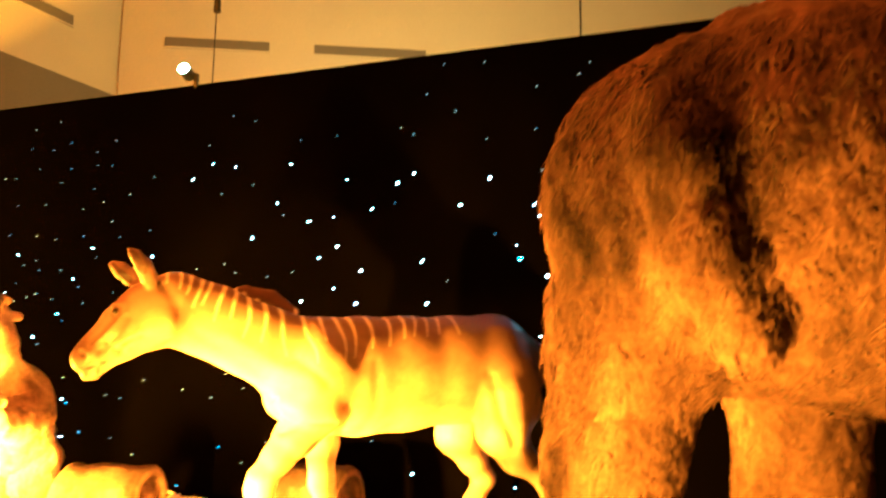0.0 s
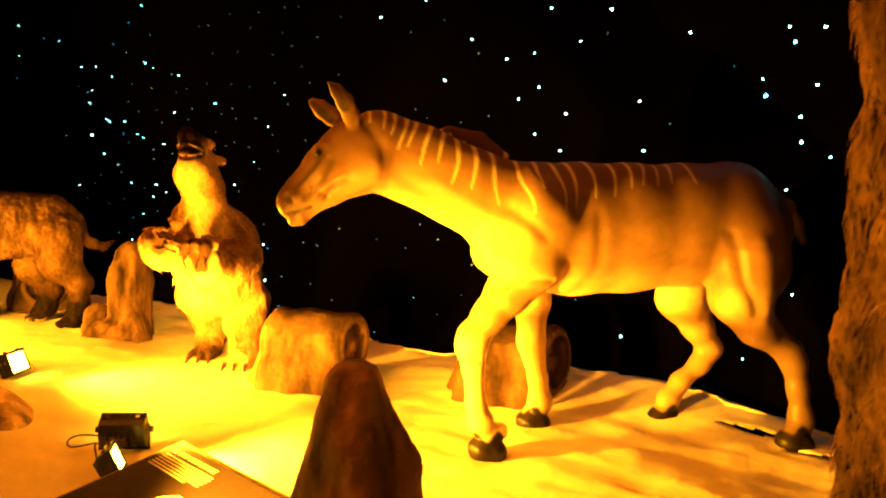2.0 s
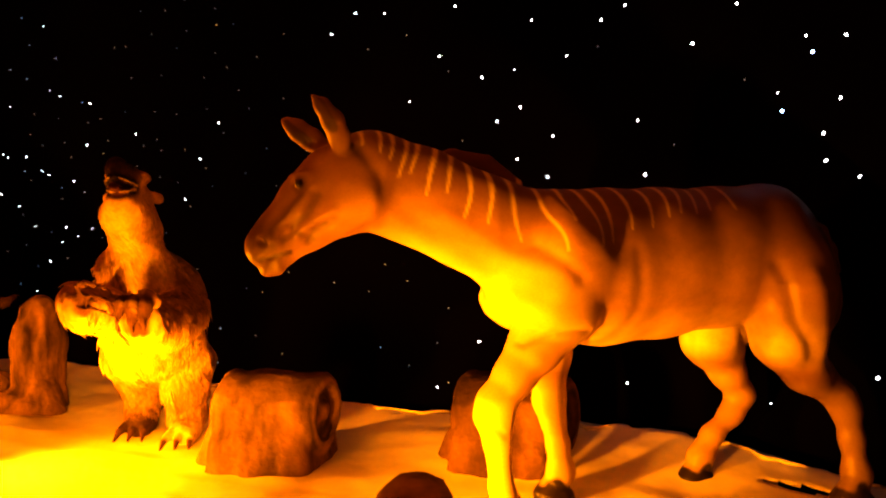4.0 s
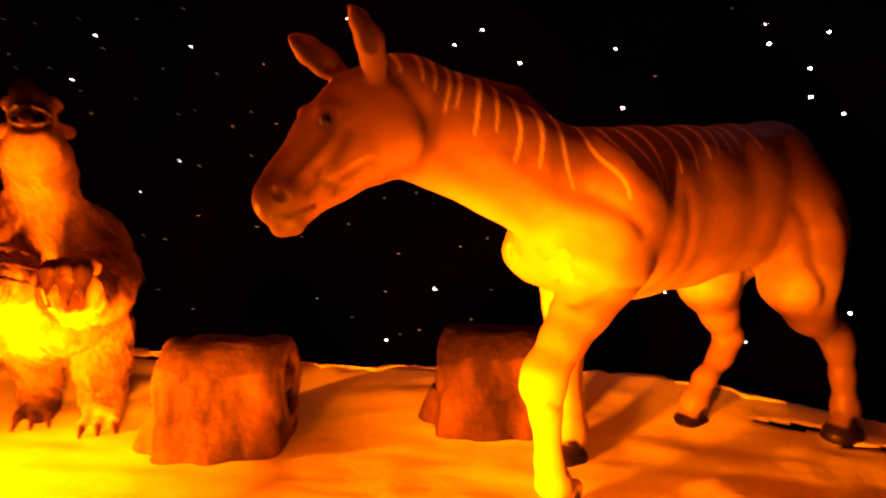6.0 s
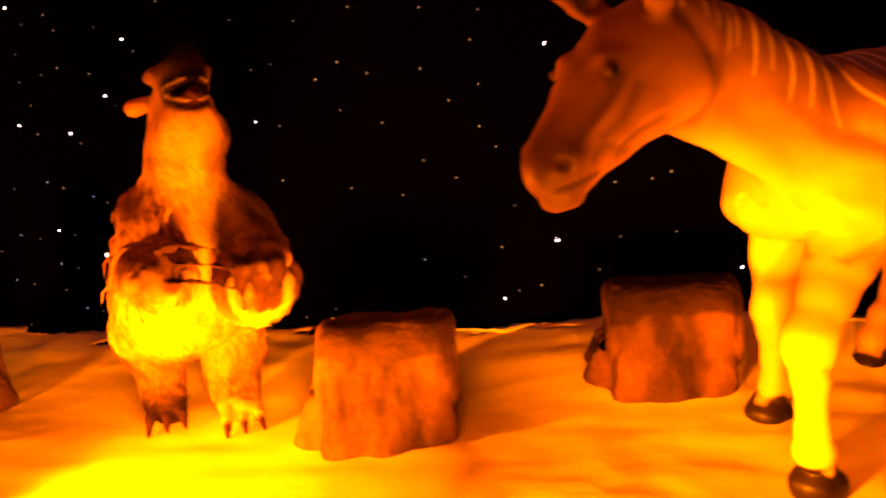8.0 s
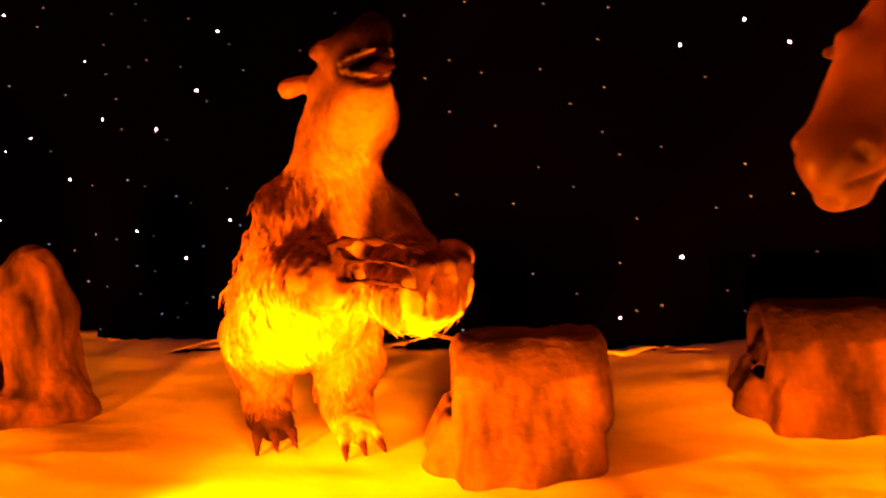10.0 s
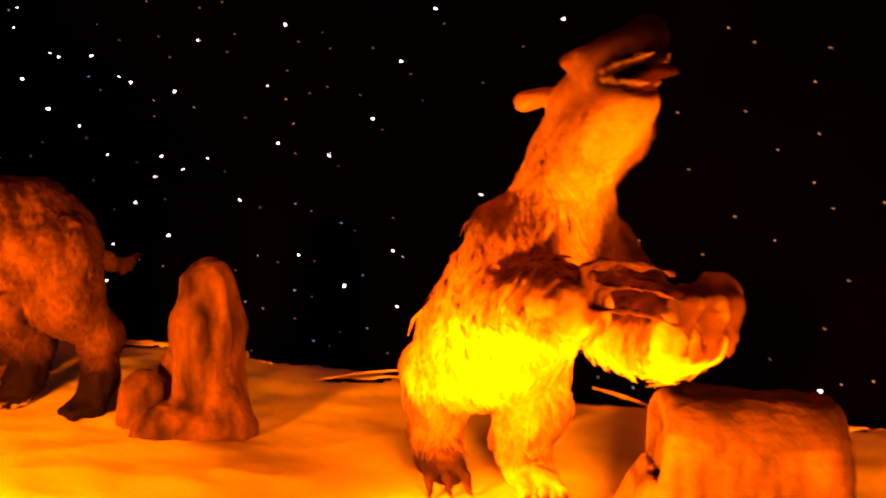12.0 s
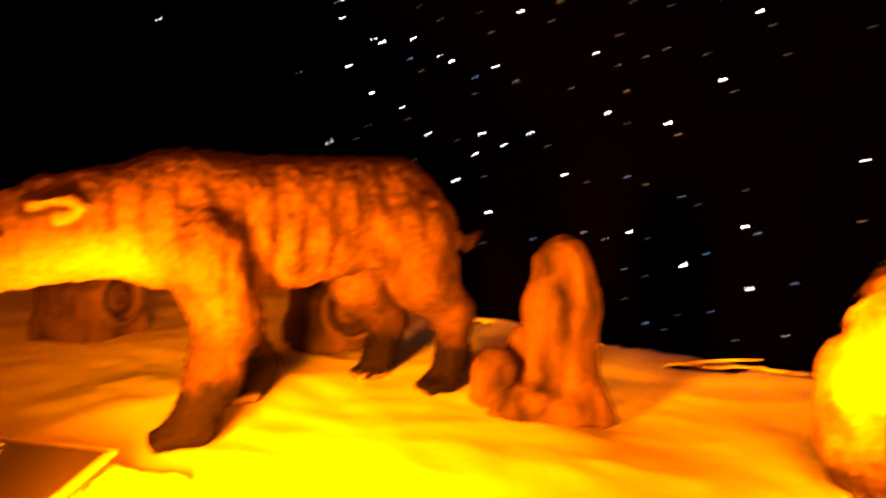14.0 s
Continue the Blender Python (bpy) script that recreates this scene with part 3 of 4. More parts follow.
def horse_statue(m):
    P = []
    P += chain([(-0.62, 0, 1.03, 0.20), (-0.46, 0, 1.075, 0.275), (-0.20, 0, 1.045, 0.288), (0.10, 0, 1.025, 0.297), (0.37, 0, 1.015, 0.30), (0.56, 0, 1.02, 0.275), (0.63, 0, 1.0, 0.218)], 0.06, 0.80)
    P += chain([(0.62, 0, 1.08, 0.222), (0.79, 0, 1.15, 0.175), (0.917, 0, 1.205, 0.164), (1.08, 0, 1.287, 0.163), (1.215, 0, 1.335, 0.164)], 0.07, 0.62)
    P += chain([(1.235, 0, 1.36, 0.155), (1.335, 0, 1.315, 0.145), (1.46, 0, 1.235, 0.115), (1.56, 0, 1.155, 0.088), (1.615, 0, 1.105, 0.082)], 0.04, 0.80)
    P += chain([(1.26, 0, 1.27, 0.115), (1.33, 0, 1.235, 0.085), (1.43, 0, 1.165, 0.06), (1.58, 0, 1.055, 0.045)], 0.04, 0.95)
    for s in (1, -1):
        P += chain([(0.58, 0.15 * s, 1.08, 0.13), (0.66, 0.15 * s, 0.88, 0.12)], 0.08)
        P += chain([(-0.47, 0.13 * s, 1.0, 0.19), (-0.51, 0.15 * s, 0.86, 0.17)], 0.08)
        P += chain([(1.27, 0.085 * s, 1.27, 0.05), (1.37, 0.08 * s, 1.23, 0.04)], 0.06)
        P += chain([(1.495, 0.058 * s, 1.34, 0.018), (1.455, 0.066 * s, 1.34, 0.02)], 0.04)
        P += chain([(1.475, 0.083 * s, 1.275, 0.014), (1.60, 0.06 * s, 1.17, 0.012)], 0.02)
        P += chain([(1.625, 0.05 * s, 1.13, 0.035), (1.60, 0.05 * s, 1.13, 0.03)], 0.03)
        P += [((1.655, 0.064 * s, 1.125, 0.013), (1.64, 0.077 * s, 1.105, 0.010), 0.012, 1.0, True)]
        P += [((1.515, 0.116 * s, 1.322, 0.012), (1.482, 0.118 * s, 1.312, 0.012), 0.015, 1.0, True)]
        P += chain([(1.502, 0.088 * s, 1.318, 0.014), (1.496, 0.088 * s, 1.316, 0.014)], 0.003)
        P += [((1.66, 0.05 * s, 1.052, 0.013), (1.53, 0.085 * s, 1.085, 0.013), 0.006, 1.0, True)]
    for s in (1, -1):
        P += chain([(0.70, 0.15 * s, 0.93, 0.07), (0.73, 0.14 * s, 0.88, 0.06)], 0.05)
    # legs: near fore, far fore, near hind, far hind
    P += chain([(0.62, 0.13, 0.86, 0.135), (0.72, 0.12, 0.73, 0.096), (0.80, 0.12, 0.635, 0.072), (0.876, 0.12, 0.54, 0.064), (0.884, 0.12, 0.49, 0.064), (0.872, 0.12, 0.40, 0.045), (0.855, 0.12, 0.23, 0.042), (0.832, 0.115, 0.155, 0.055), (0.80, 0.11, 0.10, 0.043)], 0.03)
    P += chain([(0.54, -0.14, 0.84, 0.13), (0.485, -0.19, 0.655, 0.086), (0.468, -0.22, 0.44, 0.062), (0.445, -0.225, 0.35, 0.045), (0.42, -0.23, 0.25, 0.042), (0.402, -0.235, 0.13, 0.052), (0.42, -0.24, 0.07, 0.048)], 0.05)
    P += chain([(-0.45, 0.16, 0.90, 0.19), (-0.42, 0.19, 0.72, 0.138), (-0.50, 0.215, 0.58, 0.088), (-0.665, 0.235, 0.462, 0.058), (-0.70, 0.24, 0.40, 0.052), (-0.722, 0.25, 0.28, 0.043), (-0.742, 0.26, 0.13, 0.051), (-0.73, 0.265, 0.06, 0.048)], 0.05)
    P += chain([(-0.38, -0.14, 0.86, 0.18), (-0.335, -0.16, 0.67, 0.125), (-0.44, -0.17, 0.515, 0.075), (-0.525, -0.175, 0.395, 0.056), (-0.47, -0.175, 0.31, 0.046), (-0.36, -0.178, 0.22, 0.042), (-0.295, -0.18, 0.125, 0.050), (-0.285, -0.18, 0.06, 0.048)], 0.05)
    # hooves: flared blocks
    for hx, hy in ((0.775, 0.105), (0.415, -0.25), (-0.715, 0.268), (-0.285, -0.18)):
        P += chain([(hx, hy, 0.095, 0.050), (hx + 0.025, hy, 0.025, 0.078)], 0.008) + chain([(hx - 0.01, hy - 0.03, 0.02, 0.055), (hx - 0.01, hy + 0.03, 0.02, 0.055)], 0.01)
        P += chain([(hx - 0.045, hy, 0.11, 0.030), (hx - 0.055, hy, 0.09, 0.022)], 0.02)
    # tail, ears, mane
    P += chain([(-0.70, 0, 1.20, 0.05), (-0.81, 0, 1.15, 0.032), (-0.865, 0.01, 1.07, 0.026), (-0.895, 0.02, 0.98, 0.022)], 0.03)
    P += chain([(1.345, 0.075, 1.43, 0.030), (1.362, 0.10, 1.48, 0.036), (1.39, 0.13, 1.53, 0.037), (1.43, 0.155, 1.575, 0.026), (1.465, 0.175, 1.604, 0.007)], 0.015, 0.8)
    P += chain([(1.365, -0.065, 1.44, 0.030), (1.42, -0.075, 1.49, 0.040), (1.475, -0.075, 1.525, 0.038), (1.512, -0.07, 1.545, 0.022), (1.536, -0.065, 1.556, 0.007)], 0.015, 0.8)
    P += [((1.405, 0.17, 1.50, 0.026), (1.45, 0.20, 1.58, 0.008), 0.008, 1.0, True)]
    P += [((1.44, -0.03, 1.47, 0.026), (1.53, -0.03, 1.535, 0.008), 0.008, 1.0, True)]
    # mane tuft lying on the far side of the neck
    P += chain([(1.02, -0.10, 1.42, 0.012), (0.92, -0.13, 1.445, 0.030), (0.80, -0.13, 1.415, 0.040), (0.68, -0.09, 1.34, 0.018)], 0.012, 0.6)
    # lower lip
    P += chain([(1.575, 0.0, 1.035, 0.034), (1.62, 0.0, 1.025, 0.028)], 0.012, 1.4)
    v, f = sculpt(P, 0.0075)
    n = skin_normals(v, f)
    side = np.abs(n[:, 1]) > 0.25
    # mask of the folds, used to paint crease shade into them
    fold_shade = np.zeros(len(v))
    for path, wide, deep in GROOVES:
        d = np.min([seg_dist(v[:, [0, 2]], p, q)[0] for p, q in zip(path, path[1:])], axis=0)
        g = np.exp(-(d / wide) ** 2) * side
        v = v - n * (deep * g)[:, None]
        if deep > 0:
            fold_shade = np.maximum(fold_shade, g)
    flat = v[:, 2] < -0.012
    v[flat, 2] = -0.012
    x, y, z = v.T
    xz = v[:, [0, 2]]
    col = np.tile((0.32, 0.182, 0.092), (len(v), 1)) * np.clip(1 + ripple(v, 4.0, 0.22, 5, 4.0), 0.6, 1.4)[:, None]
    # pale belly: countershading, with light from below put into the paint
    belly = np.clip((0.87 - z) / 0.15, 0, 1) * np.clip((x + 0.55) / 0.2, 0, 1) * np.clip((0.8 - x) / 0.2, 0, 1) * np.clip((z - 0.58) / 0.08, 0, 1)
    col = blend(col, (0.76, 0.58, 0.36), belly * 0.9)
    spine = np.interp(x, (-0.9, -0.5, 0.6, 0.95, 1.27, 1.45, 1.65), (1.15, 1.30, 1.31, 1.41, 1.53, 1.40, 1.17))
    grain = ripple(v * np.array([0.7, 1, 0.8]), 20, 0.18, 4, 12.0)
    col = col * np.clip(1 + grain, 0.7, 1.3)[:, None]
    # dark back: countershading, with shade on the upper side put in
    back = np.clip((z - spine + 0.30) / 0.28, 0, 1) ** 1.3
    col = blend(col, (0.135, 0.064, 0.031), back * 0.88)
    # rump and near hind leg darkened in the colour for light falloff
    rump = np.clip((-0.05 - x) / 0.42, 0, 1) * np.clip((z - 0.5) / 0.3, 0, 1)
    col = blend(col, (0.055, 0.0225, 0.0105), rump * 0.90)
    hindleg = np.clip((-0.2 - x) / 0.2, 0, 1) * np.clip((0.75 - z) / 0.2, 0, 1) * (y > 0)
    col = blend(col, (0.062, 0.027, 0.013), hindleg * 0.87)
    tuft = (y < -0.075) & (x > 0.62) & (x < 1.04) & (z > spine - 0.08)
    col[tuft] = (0.12, 0.05, 0.025)
    # pale throat: countershading, also standing in for the low light
    throat = np.clip((x - 0.55) / 0.2, 0, 1) * np.clip((1.25 - x) / 0.15, 0, 1) * np.clip((spine - 0.29 - z) / 0.10, 0, 1)
    col = blend(col, (0.58, 0.42, 0.25), throat * 0.85)
    face = np.clip((x - 1.2) / 0.12, 0, 1)
    col = blend(col, (0.24, 0.125, 0.062), face * 0.8)
    mz, _ = seg_dist(xz, (1.68, 1.14), (1.60, 1.02))
    col = blend(col, (0.075, 0.036, 0.019), np.clip((0.12 - mz) / 0.08, 0, 1) * 0.8)
    # dark edge behind the cheek: crease shade put into the colour
    jaw, _ = seg_dist(xz, (1.18, 1.42), (1.22, 1.18))
    col = blend(col, (0.12, 0.055, 0.026), np.clip((0.028 - jaw) / 0.02, 0, 1) * 0.55)
    arm = np.clip((0.80 - z) / 0.04, 0, 1) * np.clip((z - 0.52) / 0.05, 0, 1) * np.clip((x - 0.58) / 0.06, 0, 1) * (y > 0.02)
    col = blend(col, (0.27, 0.150, 0.075), arm * 0.75)
    legs = np.clip((0.56 - z) / 0.07, 0, 1) * np.clip((x - 0.1) / 0.3, 0.12, 1)
    col = blend(col, (0.60, 0.44, 0.27), legs * 0.8)
    cheek = np.clip((0.085 - np.linalg.norm(xz - np.array((1.315, 1.26)), axis=1)) / 0.04, 0, 1)
    col = blend(col, (0.36, 0.21, 0.115), cheek * 0.7)
    # folds darkened in the paint as crease shade, most on the face
    col = col * (1 - (0.22 + 0.30 * face)[:, None] * fold_shade[:, None])
    tops = ((1.265, 1.509, 1.285, 1.456), (1.209, 1.496, 1.232, 1.429), (1.171, 1.486, 1.196, 1.407), (1.127, 1.472, 1.162, 1.346), (1.088, 1.456, 1.125, 1.357), (1.032, 1.435, 1.086, 1.283), (0.976, 1.409, 1.022, 1.293), (0.927, 1.38, 0.959, 1.205), (0.866, 1.346, 0.88, 1.184), (0.796, 1.305, 0.783, 1.121), (0.683, 1.313, 0.67, 1.088), (0.588, 1.309, 0.617, 1.197), (0.514, 1.312, 0.528, 1.104), (0.444, 1.302, 0.469, 1.116), (0.354, 1.306, 0.368, 1.163), (0.239, 1.311, 0.266, 1.172), (0.153, 1.317, 0.176, 1.212), (0.071, 1.323, 0.117, 1.227), (-0.003, 1.329, 0.04, 1.225), (-0.084, 1.332, -0.038, 1.24), (-0.16, 1.335, -0.155, 1.244))
    for a, b, c, d in tops:
        dist, t = seg_dist(xz + np.stack([0.006 * np.sin(z * 24 + a * 9), 0 * z], 1), (a + 0.25 * (a - c), b + 0.05), (c, d))
        w = 0.0115 * (1 - 0.75 * t)
        col = blend(col, (0.80, 0.66, 0.42), np.clip((w - dist) / 0.006 + 0.5, 0, 1) * (1 - 0.25 * t) * (0.75 if a < 0.12 else 1.0))
    hoof = np.clip((0.105 - z + 0.02 * np.sin(x * 60)) / 0.015, 0, 1)
    col = blend(col, (0.013, 0.008, 0.005), hoof)
    for s in (1, -1):
        e = np.linalg.norm(v - np.array((1.50, 0.10 * s, 1.317)), axis=1)
        col = blend(col, (0.055, 0.026, 0.013), np.clip((0.045 - e) / 0.025, 0, 1) * 0.9)
        col = blend(col, (0.015, 0.01, 0.008), np.clip((0.019 - e) / 0.005, 0, 1))
        e = np.linalg.norm(v - np.array((1.648, 0.07 * s, 1.115)), axis=1)
        col = blend(col, (0.05, 0.03, 0.02), np.clip((0.020 - e) / 0.010, 0, 1))
    for a, b in (((1.395, 0.155, 1.50), (1.445, 0.185, 1.58)), ((1.44, -0.045, 1.475), (1.525, -0.045, 1.54))):
        e = seg_dist(v, a, b)[0]
        col = blend(col, (0.07, 0.032, 0.017), np.clip((0.026 - e) / 0.01, 0, 1) * 0.8)
    lip, _ = seg_dist(xz, (1.645, 1.058), (1.53, 1.085))
    col = blend(col, (0.06, 0.03, 0.02), np.clip((0.012 - lip) / 0.006, 0, 1))
    v[:, 1] -= 0.12 * np.clip((x - 0.85) / 0.7, 0, 1.15)
    v[:, 0] += (0.060 * np.clip((x - 0.75) / 0.45, 0, 1) - 0.035 * np.clip((x - 1.48) / 0.15, 0, 1)) * np.clip((z - 0.62) / 0.15, 0, 1)
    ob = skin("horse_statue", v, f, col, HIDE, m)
    return tagged(ob, "life-size tan prehistoric horse statue with pale shoulder stripes, walking on sand", "statue")


horse_statue(place(-1.894, 3.871, -128.6))


PAWS = ((0.63, -0.15, 0.905), (0.685, 0.10, 0.85))


def sloth_statue(m):
    P = []
    P += chain([(-0.22, -0.11, 0.48, 0.21), (-0.13, -0.10, 0.60, 0.24), (0.03, -0.07, 0.80, 0.205), (0.12, -0.01, 0.95, 0.160), (0.155, 0.035, 1.08, 0.108), (0.175, 0.055, 1.20, 0.102)], 0.08)
    P += chain([(-0.02, -0.08, 0.58, 0.20), (0.06, -0.06, 0.66, 0.17)], 0.06)
    H = chain([(0.17, 0.05, 1.26, 0.110), (0.21, 0.05, 1.325, 0.100), (0.33, 0.05, 1.39, 0.076), (0.46, 0.05, 1.438, 0.058)], 0.05, 0.85)
    H += chain([(0.20, 0.05, 1.18, 0.112), (0.32, 0.05, 1.235, 0.098), (0.42, 0.05, 1.285, 0.064)], 0.05)
    H += [((0.34, 0.05, 1.355, 0.014), (0.60, 0.05, 1.372, 0.026), 0.012, 1.25, True)]
    H += chain([(0.33, 0.05, 1.325, 0.03), (0.46, 0.05, 1.348, 0.018), (0.53, 0.05, 1.358, 0.016), (0.57, 0.05, 1.350, 0.010)], 0.01, 1.3)
    for s in (1, -1):
        # lips and gums of both jaws, brows, ears
        H += chain([(0.38, 0.05 + 0.052 * s, 1.355, 0.009), (0.45, 0.05 + 0.042 * s, 1.345, 0.008), (0.485, 0.05 + 0.015 * s, 1.335, 0.008)], 0.008)
        H += chain([(0.38, 0.05 + 0.058 * s, 1.370, 0.011), (0.46, 0.05 + 0.048 * s, 1.386, 0.008), (0.52, 0.05 + 0.02 * s, 1.396, 0.008)], 0.008)
        H += chain([(0.30, 0.05 + 0.074 * s, 1.43, 0.020), (0.25, 0.05 + 0.080 * s, 1.43, 0.022)], 0.03)
        H += [((0.325, 0.05 + 0.100 * s, 1.405, 0.012), (0.31, 0.05 + 0.102 * s, 1.40, 0.012), 0.01, 1.0, True)]
        e = 0.125 if s < 0 else 0.098
        H += chain([(0.15, 0.05 + (e - 0.035) * s, 1.375, 0.026), (0.10, 0.05 + e * s, 1.37, 0.030)], 0.02)
        H += [((0.135, 0.05 + (e + 0.027) * s, 1.38, 0.015), (0.13, 0.05 + (e + 0.032) * s, 1.37, 0.015), 0.012, 1.0, True)]
        H += [((0.53, 0.05 + 0.03 * s, 1.462, 0.012), (0.52, 0.05 + 0.03 * s, 1.457, 0.012), 0.008, 1.0, True)]
    yaw = 6
    def lift(p):
        far = max(0.0, p[0] - 0.12)
        return (p[0] + 0.05 * far, p[1], p[2] + 0.045 * min(1.0, far / 0.2), p[3])
    H = [(lift(a), lift(b), q, sq, cut) for a, b, q, sq, cut in H]
    P += turned(H, (0.17, 0.05), yaw)
    for yy, bx in ((0.05, 0.03), (-0.25, -0.15)):
        P += chain([(-0.20, yy, 0.46, 0.15), (-0.12 + bx, yy, 0.30, 0.12), (-0.15 + bx, yy, 0.15, 0.09), (-0.10 + bx, yy, 0.06, 0.085), (0.0 + bx, yy + 0.02, 0.045, 0.07)], 0.04)
        for k in (-1, 0, 1):
            P += chain([(0.01 + bx, yy + 0.045 * k, 0.055, 0.034), (0.08 + bx, yy + 0.065 * k, 0.045, 0.022), (0.15 + bx, yy + 0.075 * k, 0.0, 0.007)], 0.008)
    P += chain([(0.10, -0.135, 0.97, 0.105), (0.15, -0.18, 0.80, 0.105), (0.37, -0.17, 0.82, 0.09), (0.55, -0.17, 0.855, 0.095), (0.62, -0.16, 0.855, 0.085)], 0.05)
    P += chain([(0.10, 0.115, 0.97, 0.105), (0.18, 0.15, 0.80, 0.108), (0.42, 0.13, 0.75, 0.115), (0.64, 0.10, 0.79, 0.112)], 0.05)
    nails = []
    for bx, by, bz in PAWS:
        for k in (-1, 0, 1):
            if by < 0:
                nail = [(bx + 0.03 - 0.01 * k, by + 0.01, bz + 0.052 * k, 0.027), (bx + 0.085 - 0.01 * k, by + 0.075, bz + 0.015 + 0.056 * k, 0.020), (bx + 0.12 - 0.01 * k, by + 0.135, bz + 0.005 + 0.058 * k, 0.013), (bx + 0.145 - 0.01 * k, by + 0.185, bz - 0.02 + 0.058 * k, 0.003)]
            else:
                nail = [(bx - 0.02, by + 0.05 * k, bz + 0.05, 0.028), (bx + 0.07, by + 0.055 * k, bz + 0.035, 0.021), (bx + 0.115, by + 0.055 * k, bz - 0.04, 0.013), (bx + 0.105, by + 0.05 * k, bz - 0.10, 0.004)]
            P += chain(nail, 0.008)
            nails += list(zip(nail[0:], nail[1:]))
    v, f = sculpt(P, 0.0105)
    n = skin_normals(v, f)
    x, y, z = v.T
    furry = np.clip((1.34 - z) / 0.24, 0, 1) * np.clip((z - 0.08) / 0.06, 0, 1)
    v = v + n * ((ripple(v * np.array([1, 1, 0.3]), 9, 0.030, 4, 2.0) + ripple(v * np.array([1, 1, 0.2]), 30, 0.008, 2, 7.0)) * (0.06 + 0.94 * furry))[:, None]
    v[v[:, 2] < -0.012, 2] = -0.012
    x, y, z = v.T
    # fur: brown coat, pale belly and throat, dark feet and hands
    col = np.tile((0.42, 0.255, 0.135), (len(v), 1))
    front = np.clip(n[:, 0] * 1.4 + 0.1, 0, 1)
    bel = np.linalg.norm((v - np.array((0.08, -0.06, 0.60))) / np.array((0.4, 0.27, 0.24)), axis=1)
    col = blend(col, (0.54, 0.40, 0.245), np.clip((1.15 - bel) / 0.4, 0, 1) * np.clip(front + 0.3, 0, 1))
    col = blend(col, (0.36, 0.225, 0.118), np.clip((z - 1.05) / 0.12, 0, 1) * np.clip((1.36 - z) / 0.08, 0, 1))
    col = blend(col, (0.115, 0.055, 0.025), np.clip((z - 1.38) / 0.08, 0, 1) * 0.9)
    # darker mantle over shoulders and upper arms with a ragged lower edge
    mantle = np.clip((z - 0.72 + ripple(v, 9, 0.10, 3, 12.0)) / 0.05, 0, 1) * np.clip((1.12 - z) / 0.12, 0, 1) * np.clip((0.42 - x) / 0.1, 0, 1)
    col = blend(col, (0.225, 0.125, 0.058), mantle * 0.8)
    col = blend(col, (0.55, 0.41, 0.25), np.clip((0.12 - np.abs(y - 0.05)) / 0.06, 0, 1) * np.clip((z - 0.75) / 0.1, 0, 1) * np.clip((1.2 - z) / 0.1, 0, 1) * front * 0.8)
    # arm undersides paled by normal: light from below put into the colour
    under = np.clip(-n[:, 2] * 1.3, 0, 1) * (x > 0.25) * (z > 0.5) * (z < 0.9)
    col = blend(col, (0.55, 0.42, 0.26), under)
    col = blend(col, (0.20, 0.115, 0.058), np.clip((0.43 - z) / 0.12, 0, 1) * 0.75)
    streak = ripple(v * np.array([1, 1, 0.22]), 13, 0.55, 4, 6.0)
    col = col * np.clip(1 + streak * (0.15 + 0.85 * furry), 0.35, 1.7)[:, None]
    # arm tops darkened by normal: shade of the upper side painted in
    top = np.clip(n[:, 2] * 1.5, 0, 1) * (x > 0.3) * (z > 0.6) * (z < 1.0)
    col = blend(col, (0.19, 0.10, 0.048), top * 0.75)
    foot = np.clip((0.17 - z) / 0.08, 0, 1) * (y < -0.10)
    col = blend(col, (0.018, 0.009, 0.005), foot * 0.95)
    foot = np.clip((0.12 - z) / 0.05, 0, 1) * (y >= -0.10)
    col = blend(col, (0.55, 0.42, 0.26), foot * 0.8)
    fist = np.clip((x - 0.60) / 0.05, 0, 1) * np.clip((z - 0.70) / 0.06, 0, 1) * (z < 1.0)
    col = blend(col, (0.06, 0.03, 0.016), fist * 0.5)
    claw = np.zeros(len(v))
    for a, b in nails:
        claw = np.maximum(claw, np.clip((0.045 - seg_dist(v, a[:3], b[:3])[0]) / 0.015, 0, 1) * (x > 0.52))
    for bx, by in ((0.15, 0.05), (-0.03, -0.25)):
        claw = np.maximum(claw, np.clip((x - bx + 0.03) / 0.02, 0, 1) * (z < 0.1) * np.clip((0.14 - np.abs(y - by)) / 0.03, 0, 1) * (x < 0.3))
    col = blend(col, (0.040, 0.018, 0.009), claw)
    c, k = math.cos(radians(-yaw)), math.sin(radians(-yaw))
    w = np.stack([0.17 + c * (x - 0.17) - k * (y - 0.05), 0.05 + k * (x - 0.17) + c * (y - 0.05), z], 1)
    far = np.maximum(0, (w[:, 0] - 0.12) / 1.05)
    w[:, 0] -= 0.05 * far
    w[:, 2] -= 0.045 * np.clip(far / 0.2, 0, 1)
    nose = seg_dist(w, (0.52, 0.05, 1.48), (0.36, 0.05, 1.51))[0]
    col = blend(col, (0.010, 0.0035, 0.0022), np.clip((0.115 - nose) / 0.05, 0, 1))
    mouth = seg_dist(w, (0.37, 0.05, 1.365), (0.52, 0.05, 1.375))[0]
    col = blend(col, (0.009, 0.003, 0.002), np.clip((0.085 - mouth) / 0.02, 0, 1))
    tongue = seg_dist(w, (0.40, 0.05, 1.345), (0.60, 0.05, 1.355))[0]
    col = blend(col, (0.03, 0.008, 0.006), np.clip((0.045 - tongue) / 0.01, 0, 1) * (w[:, 0] > 0.36))
